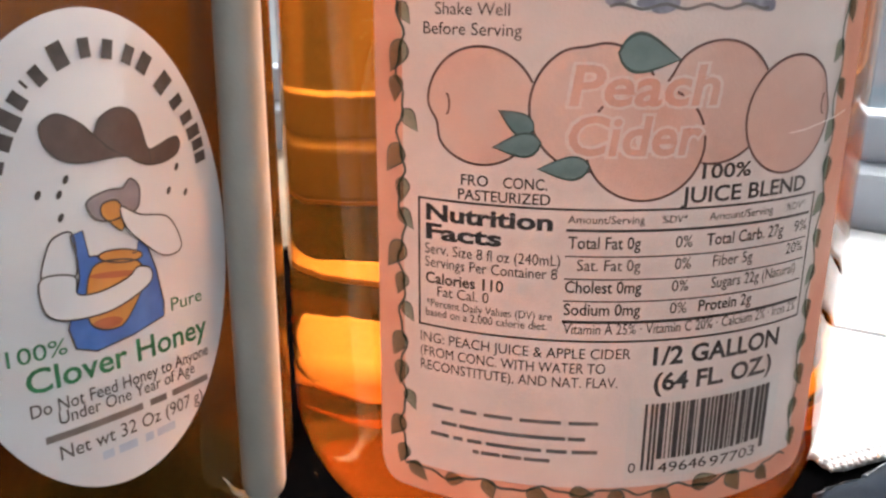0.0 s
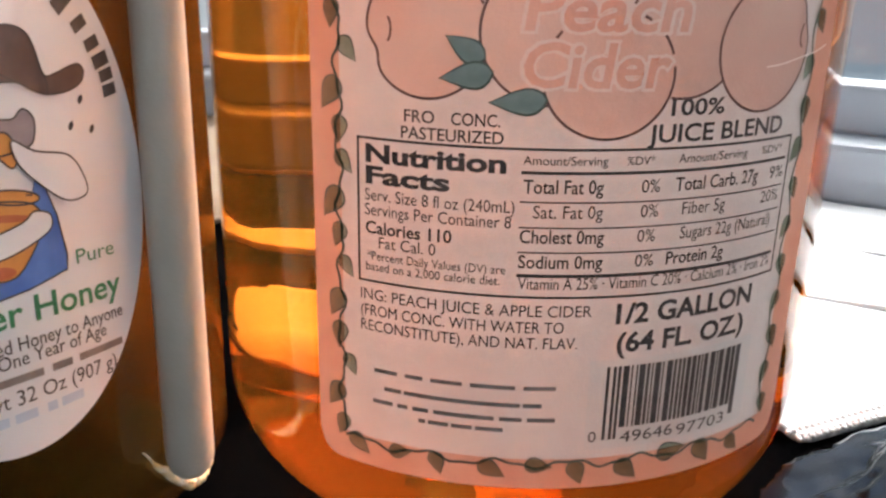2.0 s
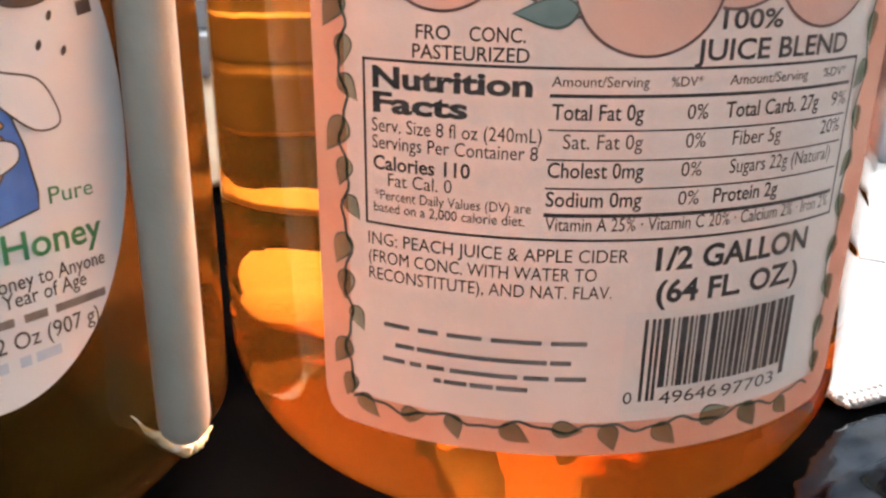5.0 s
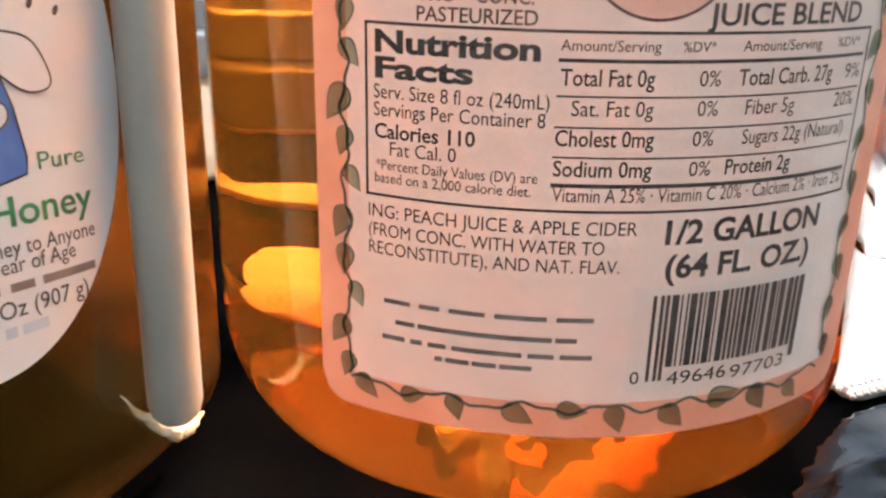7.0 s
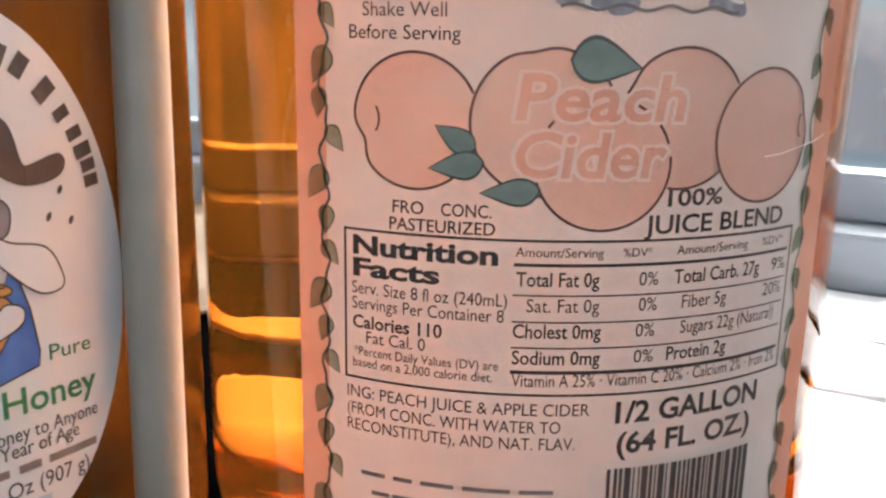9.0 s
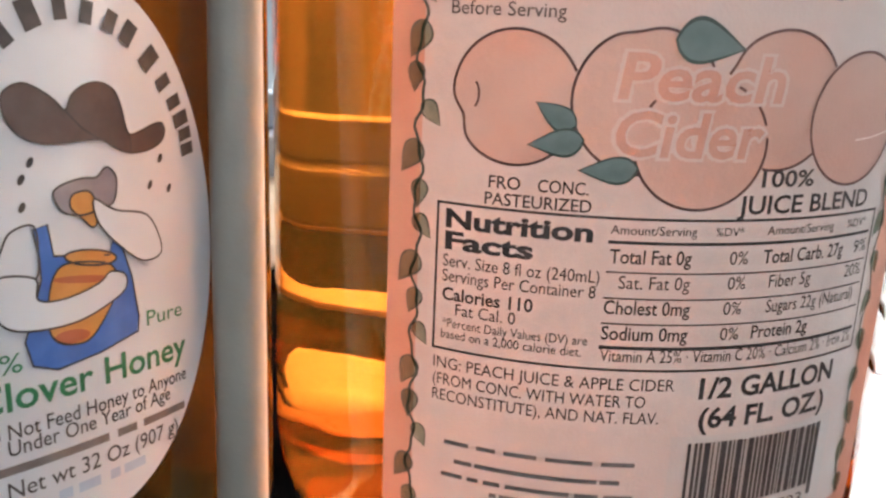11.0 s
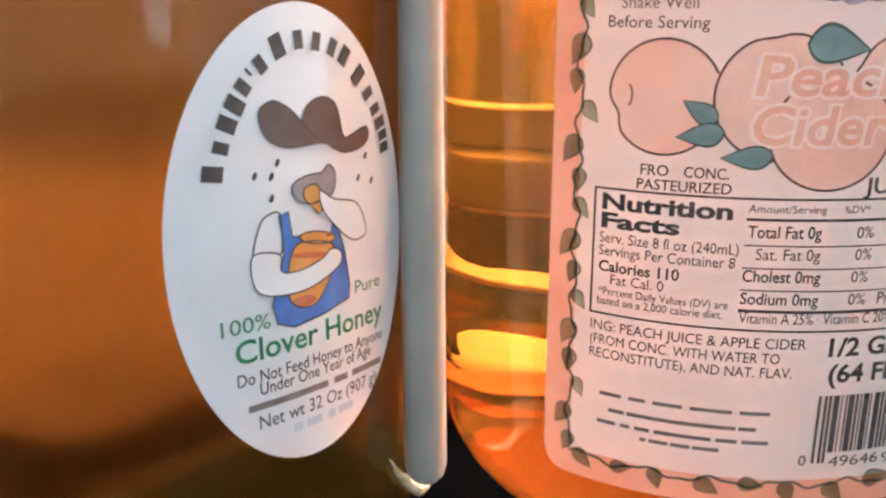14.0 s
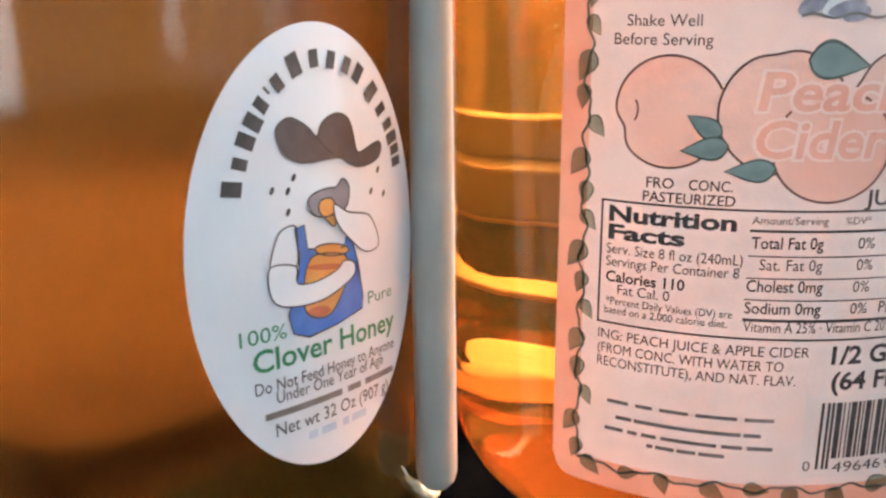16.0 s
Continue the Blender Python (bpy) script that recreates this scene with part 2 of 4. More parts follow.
def shape(surf, outline, mat, parent, name, lift, step=0.0015, label=""):
    """A printed filled shape: outline gives (arc, height) in mm; long faces are cut so that they follow the surface."""
    bm = bmesh.new()
    f = bm.faces.new([bm.verts.new((a / 1000, z / 1000, 0)) for a, z in outline])
    lo, hi = min(a for a, z in outline) / 1000, max(a for a, z in outline) / 1000
    x = lo + step
    while x < hi:
        bmesh.ops.bisect_plane(bm, geom=bm.verts[:] + bm.edges[:] + bm.faces[:], plane_co=(x, 0, 0), plane_no=(1, 0, 0))
        x += step
    bmesh.ops.triangulate(bm, faces=bm.faces[:])
    for v in bm.verts:
        v.co = surf.place(v.co.x, v.co.y, lift)
    for f in bm.faces:
        f.normal_update()
    return part(name, bm, mat, parent, label)


def oval(a, z, ra, rz, tilt=0.0, n=48, dent=0.0, dent_at=0.0, power=2.0):
    """An oval outline, tilted by degrees, with an optional dent like a peach's cleft."""
    out = []
    c, s = math.cos(radians(tilt)), math.sin(radians(tilt))
    for i in range(n):
        t = 2 * math.pi * i / n
        d = (math.degrees(t) - dent_at + 180) % 360 - 180
        k = 1 - dent * math.exp(-(d / 14) ** 2)
        x = ra * k * abs(math.cos(t)) ** (2 / power) * (1 if math.cos(t) >= 0 else -1)
        y = rz * k * abs(math.sin(t)) ** (2 / power) * (1 if math.sin(t) >= 0 else -1)
        out.append((a + c * x - s * y, z + s * x + c * y))
    return out


def ribbon(surf, line, width, mat, parent, name, lift, closed=False, label=""):
    """A printed line of even width along (arc, height) points in mm."""
    bm = bmesh.new()
    n = len(line)
    rows = []
    for i, (a, z) in enumerate(line):
        p, q = (line[i - 1], line[(i + 1) % n]) if closed else (line[max(i - 1, 0)], line[min(i + 1, n - 1)])
        d = Vector((q[0] - p[0], q[1] - p[1]))
        d = Vector((-d.y, d.x)).normalized() * width / 2 if d.length else Vector((0, width / 2))
        rows.append([bm.verts.new(surf.place((a + k * d.x) / 1000, (z + k * d.y) / 1000, lift)) for k in (-1, 1)])
    for p, q in zip(rows, rows[1:] + (rows[:1] if closed else [])):
        bm.faces.new((p[0], q[0], q[1], p[1]))
    return part(name, bm, mat, parent, label)


def label_sheet(surf, hole, a0, a1, z0, z1, mat, parent, name, lift, corner, label):
    """A label with rounded corners, as a thin bent sheet (mm)."""
    bm = bmesh.new()
    cols = []
    n = int((a1 - a0) / 1.0)
    for i in range(n + 1):
        a = a0 + (a1 - a0) * i / n
        d = min(a - a0, a1 - a)
        e = corner - math.sqrt(max(0, corner ** 2 - (corner - d) ** 2)) if d < corner else 0
        m = 116
        cols.append([bm.verts.new(surf.place(a / 1000, (z0 + e + (z1 - z0 - 2 * e) * j / m) / 1000, lift)) for j in range(m + 1)])
    for p, q in zip(cols, cols[1:]):
        for j in range(len(p) - 1):
            bm.faces.new((p[j], q[j], q[j + 1], p[j + 1]))
    if hole:
        inner = [f for f in bm.faces if hole[0] < math.atan2(f.calc_center_median().x, -f.calc_center_median().y) * surf.r * 1000 < hole[1] and hole[2] < f.calc_center_median().z * 1000 < hole[3]]
        bmesh.ops.delete(bm, geom=inner, context="FACES")
    return part(name, bm, mat, parent, label, smooth=180)


# ---- room: its axes are turned so that the window wall stands behind the bottles ----
ROOM = pose(0, 0, 0, 0, 0, -30)
WALL_Y, FLOOR_Z, TOP_Z = 0.45, -0.75, 1.75
XA, XB, YB = -1.9, 2.7, -2.6
WIN = (-0.68, 2.3, 0.030, 1.25)


def structure(name, bm, mat, label, category, parent=None):
    ob = part(name, bm, mat, parent, "", at=None if parent else ROOM)
    if not parent:
        tagged(ob, label, category, kind="structure")
    else:
        tagged(ob, label)
    return ob


structure("floor", block((XA, YB, FLOOR_Z - 0.1), (XB, WALL_Y, FLOOR_Z)), M_FLOOR, "brown wooden floor of the room under the table", "floor")
structure("ceiling", block((XA, YB, TOP_Z), (XB, WALL_Y, TOP_Z + 0.1)), M_CEIL, "plain white plaster ceiling of the room", "ceiling")
structure("wall_left", block((XA - 0.12, YB - 0.12, FLOOR_Z - 0.1), (XA, WALL_Y + 0.12, TOP_Z + 0.1)), M_WALL, "warm beige plastered wall beside the table", "wall")
WIN2 = (-0.4, 1.6, 0.05, 1.6)
WIN3 = (-2.15, -0.75, -0.10, 1.3)


def pierced(boxes):
    """One mesh of several boxes that stand edge to edge round an opening."""
    out = bmesh.new()
    for lo, hi in boxes:
        b2 = block(lo, hi)
        me = bpy.data.meshes.new("tmp")
        b2.to_mesh(me)
        b2.free()
        out.from_mesh(me)
        bpy.data.meshes.remove(me)
    return out


structure("wall_right", pierced((((XB, YB - 0.12, FLOOR_Z - 0.1), (XB + 0.12, WIN3[0], TOP_Z + 0.1)), ((XB, WIN3[1], FLOOR_Z - 0.1), (XB + 0.12, WALL_Y + 0.12, TOP_Z + 0.1)),
                                 ((XB, WIN3[0], FLOOR_Z - 0.1), (XB + 0.12, WIN3[1], WIN3[2] - 0.03)), ((XB, WIN3[0], WIN3[3]), (XB + 0.12, WIN3[1], TOP_Z + 0.1)))),
          M_WALL, "warm beige plastered wall with an added tall window", "wall")
structure("wall_back", pierced((((XA, YB - 0.12, FLOOR_Z - 0.1), (WIN2[0], YB, TOP_Z + 0.1)), ((WIN2[1], YB - 0.12, FLOOR_Z - 0.1), (XB, YB, TOP_Z + 0.1)),
                                ((WIN2[0], YB - 0.12, FLOOR_Z - 0.1), (WIN2[1], YB, WIN2[2] - 0.03)), ((WIN2[0], YB - 0.12, WIN2[3]), (WIN2[1], YB, TOP_Z + 0.1)))),
          M_WALL, "warm beige plastered wall with an added wide window", "wall")
bm = pierced((((XA, WALL_Y, FLOOR_Z - 0.1), (WIN[0], WALL_Y + 0.12, TOP_Z + 0.1)), ((WIN[1], WALL_Y, FLOOR_Z - 0.1), (XB, WALL_Y + 0.12, TOP_Z + 0.1)),
              ((WIN[0], WALL_Y, FLOOR_Z - 0.1), (WIN[1], WALL_Y + 0.12, WIN[2] - 0.03)), ((WIN[0], WALL_Y, WIN[3]), (WIN[1], WALL_Y + 0.12, TOP_Z + 0.1))))
structure("wall_window", bm, M_WALL, "warm beige plastered wall with a long low window", "wall")

win = thing("window_1", ROOM, "long low window with grey painted frame and clear panes", "window", kind="structure")
part("window_sill", block((WIN[0], WALL_Y - 0.001, WIN[2] - 0.03), (WIN[1], WALL_Y + 0.14, WIN[2]), 0.003), M_FRAME, win)
part("window_frame", block((WIN[0] + 0.035, WALL_Y + 0.026, WIN[2]), (WIN[1] - 0.035, WALL_Y + 0.049, WIN[2] + 0.024), 0.002), M_FRAME, win)
for x in (WIN[0], -0.24, 0.62, 1.46, WIN[1] - 0.035):
    part("window_frame", block((x, WALL_Y + 0.03, WIN[2]), (x + 0.035, WALL_Y + 0.075, WIN[3] - 0.03), 0.003), M_FRAME, win)
part("window_frame", block((WIN[0], WALL_Y + 0.028, WIN[3] - 0.035), (WIN[1], WALL_Y + 0.077, WIN[3]), 0.003), M_FRAME, win)
for x0, x1 in ((WIN[0] + 0.035, -0.24), (-0.205, 0.62), (0.655, 1.46), (1.495, WIN[1] - 0.035)):
    pane = part("pane", block((x0, WALL_Y + 0.050, WIN[2]), (x1, WALL_Y + 0.054, WIN[3] - 0.035)), M_PANE, win)
    pane.visible_shadow = False

# unseen wide window, added so that light falls on the bottles' fronts
win2 = thing("added_window_2", ROOM, "wide unseen window with grey painted frame, added to light the labels from the front", "window", kind="structure")
part("window_sill", block((WIN2[0], YB - 0.14, WIN2[2] - 0.03), (WIN2[1], YB + 0.02, WIN2[2]), 0.003), M_FRAME, win2)
for x in (WIN2[0], (WIN2[0] + WIN2[1]) / 2 - 0.02, WIN2[1] - 0.04):
    part("window_frame", block((x, YB - 0.075, WIN2[2]), (x + 0.04, YB - 0.03, WIN2[3] - 0.04), 0.003), M_FRAME, win2)
part("window_frame", block((WIN2[0], YB - 0.077, WIN2[3] - 0.04), (WIN2[1], YB - 0.028, WIN2[3]), 0.003), M_FRAME, win2)
# unseen tall window, added for side light and a glare patch on the jar
win3 = thing("added_window_3", ROOM, "tall unseen window with grey painted frame, added to light the labels from the right", "window", kind="structure")
part("window_sill", block((XB - 0.02, WIN3[0], WIN3[2] - 0.03), (XB + 0.14, WIN3[1], WIN3[2]), 0.003), M_FRAME, win3)
for y in (WIN3[0], WIN3[1] - 0.04):
    part("window_frame", block((XB + 0.03, y, WIN3[2]), (XB + 0.075, y + 0.04, WIN3[3] - 0.04), 0.003), M_FRAME, win3)
part("window_frame", block((XB + 0.028, WIN3[0], WIN3[3] - 0.04), (XB + 0.077, WIN3[1], WIN3[3]), 0.003), M_FRAME, win3)
structure("fill_glow_3", block((XB + 1.0, -4.5, -1.2), (XB + 1.1, 1.0, 3.5)), M_SIDE_FILL, "glowing sky panel added outside the tall window as side light", "backdrop")
structure("fill_glow_2", block((-2.5, YB - 1.2, -1.2), (5.5, YB - 1.1, 4.5)), M_BACK_FILL, "glowing sky panel added outside the wide window as front light", "backdrop")
structure("ground", block((-40, 0.6, -1.3), (40, 60, -1.2)), M_GROUND, "pale open ground outside the window", "ground")
structure("backdrop", block((-9, 5.0, -1.2), (13, 5.1, 2.4)), M_OUT, "bright hazy distance outside the window", "backdrop")

# ---- table ----
table = thing("table", ROOM, "black lacquered table pushed against the window", "table")
part("tabletop", block((-0.75, -0.55, -0.028), (1.25, WALL_Y - 0.002, 0.0), 0.004), M_TABLE, table)
for x in (-0.70, 1.15):
    for y in (-0.50, WALL_Y - 0.10):
        part("leg", block((x, y, FLOOR_Z), (x + 0.05, y + 0.05, -0.028), 0.003), M_LEGS, table)

# ---- cider jug ----
R = 0.066
jug = thing("cider_jug", pose(0.028, 0.2058, 0), "clear half-gallon jug of amber cider with a paper label", "jug")
PROFILE = [(0.030, 0.0030), (0.040, 0.0016), (0.045, 0.0008)]
PROFILE += [(0.048 + 0.018 * math.sin(radians(a)), 0.0248 - 0.024 * math.cos(radians(a))) for a in range(9, 91, 9)]
PROFILE += [(R, z) for z in (0.04, 0.06, 0.09, 0.12, 0.150)]
PROFILE += [(R - 0.044 * (1 - math.cos(radians(a))), 0.150 + 0.052 * math.sin(radians(a))) for a in range(12, 85, 12)]
PROFILE += [(0.0215, 0.206), (0.019, 0.212), (0.0185, 0.236), (0.0198, 0.239), (0.0198, 0.243), (0.018, 0.245)]
INNER = [(0.028, 0.0066), (0.042, 0.0052)]
INNER += [(0.0477 + 0.016 * math.sin(radians(a)), 0.026 - 0.021 * math.cos(radians(a))) for a in range(10, 91, 10)]
INNER += [(0.0637, z) for z in (0.04, 0.09, 0.150)]
INNER += [(0.0637 - 0.0435 * (1 - math.cos(radians(a))), 0.150 + 0.049 * math.sin(radians(a))) for a in range(12, 85, 12)]
INNER += [(0.0180, 0.206), (0.0162, 0.212), (0.0160, 0.244)]
part("glass_body", shell([circle(r, z) for r, z in PROFILE], [circle(r, z) for r, z in INNER]), M_GLASS, jug, "thick clear glass wall", smooth=60).visible_shadow = False
LIQ = [(r + 0.0001, z - 0.0001) for r, z in INNER if z < 0.185]
part("cider", loft([circle(r, z) for r, z in LIQ]), M_CIDER, jug, "clear amber cider", smooth=60).visible_shadow = False

S = Round(R)
lab = label_sheet(S, None, -43, 53, 24.6, 139.5, M_CREAM, jug, "label", 0.0002, 5, "salmon-edged cream paper label with peaches and a vine border")
label_sheet(S, (-36.8, 45.5, 30.6, 134), -43, 53, 24.6, 139.5, M_BORDER, lab, "label_border", 0.00028, 5, "salmon printed border")


def leaf_mesh():
    """A broad pointed leaf, 5 mm long, with a drawn edge."""
    out = []
    for i in range(13):
        t = i / 12
        out.append((5.2 * t - 0.2 * math.sin(math.pi * t), 1.75 * math.sin(math.pi * t ** 0.72) * (1 - 0.12 * t)))
    out += [(x, -0.8 * y) for x, y in out[-2:0:-1]]
    return out


def flat_shape(name, outline, mat):
    bm = bmesh.new()
    bm.faces.new([bm.verts.new((x / 1000, y / 1000, 0)) for x, y in outline])
    bmesh.ops.triangulate(bm, faces=bm.faces[:])
    me = bpy.data.meshes.new(name)
    bm.to_mesh(me)
    bm.free()
    me.materials.append(mat)
    return me




def leaf_rim():
    """The drawn line round a leaf, as a thin closed band."""
    out = leaf_mesh()
    bm = bmesh.new()
    rings = [[bm.verts.new((x * k / 1000 - d / 1000, y * w / 1000, 0)) for x, y in out] for k, w, d in ((1.0, 1.0, 0.0), (1.08, 1.2, 0.2))]
    for i in range(len(out)):
        j = (i + 1) % len(out)
        bm.faces.new((rings[0][i], rings[1][i], rings[1][j], rings[0][j]))
    me = bpy.data.meshes.new("leaf_edge")
    bm.to_mesh(me)
    bm.free()
    me.materials.append(M_STEM)
    return me


LEAF_OUT = leaf_rim()
LEAF_DARK = flat_shape("leaf", leaf_mesh(), M_LEAFDARK)
LEAF_IN = flat_shape("leaf", leaf_mesh(), M_LEAF)


def leaf(a, z, turn, size, parent, lift=0.00044, slim=1.0, fill=None):
    for me, dz in ((LEAF_OUT, 0.00004), (fill or LEAF_IN, 0.0)):
        ob = new("printed_leaf", me)
        ob.parent = parent
        ob.matrix_basis = S.seat(a / 1000, z / 1000, lift + dz) @ pose(0, 0, 0, 0, 0, turn) @ Matrix.Diagonal((size, size * slim, 1, 1))


rnd = random.Random(4)


def vine(line, leaves):
    ribbon(S, line, 0.5, M_STEM, lab, "vine_stem", 0.00040)
    for a, z, turn, size in leaves:
        leaf(a, z, turn, size, lab)


left = [(-37.4 + 0.7 * math.sin(i * 0.55) + 0.3 * math.sin(i * 1.3), 30 + i) for i in range(105)]
vine(left, [(left[i][0], 30 + i, (-100, -116, -52)[k % 3] + rnd.uniform(-9, 9), (0.95, 1.12, 0.85)[k % 3] * rnd.uniform(0.92, 1.06)) for k, i in enumerate(range(4, 104, 6))])
right = [(45.4 + 0.7 * math.sin(i * 0.5 + 1), 31 + i) for i in range(99)]
vine(right, [(right[i][0], 31 + i, (-75, -115)[k % 2] + rnd.uniform(-15, 15), rnd.uniform(0.8, 1.05)) for k, i in enumerate(range(4, 98, 7))])
low = [(-37.0 + i, 29.6 + 0.7 * math.sin(i * 0.5) + 0.3 * math.sin(i * 1.2)) for i in range(83)]
vine(low, [(low[i][0], low[i][1], (-32, 4, -60)[k % 3] + rnd.uniform(-12, 12), rnd.uniform(0.8, 1.1)) for k, i in enumerate(range(1, 80, 8))])


# peaches and leaves of the picture, drawn from the back one to the front one
PEACHES = ((17.4, 102.6, 10.4, 10.2, 0, 150, M_PALEPEACH), (33.2, 99.8, 10.0, 10.2, -20, 40, M_PALEPEACH), (-22.2, 101.6, 9.6, 9.9, 15, 185, M_PEACH),
           (-3.4, 102.0, 10.6, 10.6, 0, 100, M_PEACH), (5.5, 96.0, 10.1, 9.6, 0, 100, M_PEACH))


def within(pt, out):
    """Whether a point lies inside an outline."""
    x, y = pt
    odd = False
    for (x0, y0), (x1, y1) in zip(out, out[1:] + out[:1]):
        if (y0 > y) != (y1 > y) and x < (x1 - x0) * (y - y0) / (y1 - y0) + x0:
            odd = not odd
    return odd


TITLE = (("Peach", -7.6, 17.4, 102.5), ("Cider", -7.4, 15.0, 94.3))
halos = []
for s, a0, a1, z in TITLE:
    bm = flat_text(s, 0.07, 0.12)
    xs = [v.co.x for v in bm.verts]
    for v in bm.verts:
        v.co = Vector((a0 - 0.7 + (v.co.x - min(xs)) * (a1 - a0 + 1.4) / (max(xs) - min(xs)), z + v.co.y * 6.7 / CAP, 0))
    halos.append(BVHTree.FromBMesh(bm))
    bm.free()
rims = [oval(a, z, ra, rz, tilt, 96, dent=0.13 if d == 185 else 0.06, dent_at=d) for a, z, ra, rz, tilt, d, m in PEACHES]
for k, (a, z, ra, rz, tilt, d, mat) in enumerate(PEACHES):
    front = rims[k + 1:]
    bm = bmesh.new()
    grid_verts = {}
    step = 0.2
    for i in range(int(2 * ra / step) + 4):
        for j in range(int(2 * rz / step) + 4):
            x, y = a - ra - step + i * step, z - rz - step + j * step
            c = (x + step / 2, y + step / 2)
            if within(c, rims[k]) and not any(within(c, f) for f in front) and not any(h.ray_cast(Vector((c[0], c[1], 1)), Vector((0, 0, -1)))[0] for h in halos):
                quad = []
                for di, dj in ((0, 0), (1, 0), (1, 1), (0, 1)):
                    key = (i + di, j + dj)
                    if key not in grid_verts:
                        grid_verts[key] = bm.verts.new(S.place((x + di * step) / 1000, (y + dj * step) / 1000, 0.00032))
                    quad.append(grid_verts[key])
                bm.faces.new(quad)
    part("printed_peach", bm, mat, lab)
    runs, run = [], []
    for pt in rims[k] + rims[k][:1]:
        if any(within(pt, f) for f in front) or any(h.ray_cast(Vector((pt[0], pt[1], 1)), Vector((0, 0, -1)))[0] for h in halos):
            runs.append(run)
            run = []
        else:
            run.append(pt)
    runs.append(run)
    for r in runs:
        if len(r) > 1 and not (len(r) < 14 and all(-6 < p[0] < 15 and 94 < p[1] < 102 for p in r)):
            ribbon(S, r, 0.42, M_LINE, lab, "peach_outline", 0.00040)
leaf(-13.2, 98.2, 152, 1.25, lab, 0.00062, 0.85, fill=LEAF_DARK)
leaf(-12.0, 96.2, 188, 1.5, lab, 0.00068, 0.8, fill=LEAF_DARK)
leaf(-3.9, 92.4, 184, 1.6, lab, 0.00062, 0.74, fill=LEAF_DARK)
leaf(0.0, 110.9, -6, 1.85, lab, 0.00066, fill=LEAF_DARK)
ribbon(S, [(-28.4 + 0.7 * math.cos(radians(t)), 101.8 + 1.8 * math.sin(radians(t))) for t in range(-80, 81, 16)], 0.35, M_LINE, lab, "cleft", 0.0005)
ribbon(S, [(41.6 - 0.9 * math.sin(radians(t)), 101.2 + 1.9 * math.cos(radians(t))) for t in range(20, 171, 15)], 0.35, M_LINE, lab, "cleft", 0.0005)
for s, a0, a1, z in TITLE:
    letters(s, S, a0, a1, z, 6.7, M_TITLE, lab, bold=0.02, shear=0.12, lift=0.00046, cut=0.0015)

# the picture above the peaches, as plain dark and light patches
for k in range(34):
    a, z = rnd.uniform(-2, 24), rnd.uniform(118.2, 132.5)
    if z < 122:
        a = rnd.uniform(-1, 24)
    w, h = rnd.uniform(1.0, 3.6), rnd.uniform(0.5, 2.2)
    shape(S, oval(a, z, w, h, rnd.uniform(-30, 30), 18), M_VIOLET if k % 4 else M_HALO, lab, "printed_patch", 0.00034 + 0.000004 * k)
ribbon(S, [(-2 + i, 118.0 + 0.4 * math.sin(i * 0.9)) for i in range(28)], 0.5, M_GREYINK, lab, "printed_line", 0.0005)
for a, z in ((-9, 127), (-6, 125), (-4, 129)):
    ribbon(S, oval(a, z, 2.6, 2.2, 20, 24), 0.35, M_GREYINK, lab, "printed_outline", 0.0004, closed=True)

# highlight along a crease, drawn as a thin white line
ribbon(S, [(33.0, 96.6), (37.0, 96.9), (41.0, 97.6), (46.0, 98.3), (49.5, 99.2)], 0.22, M_HALO, lab, "crease_highlight", 0.00055)

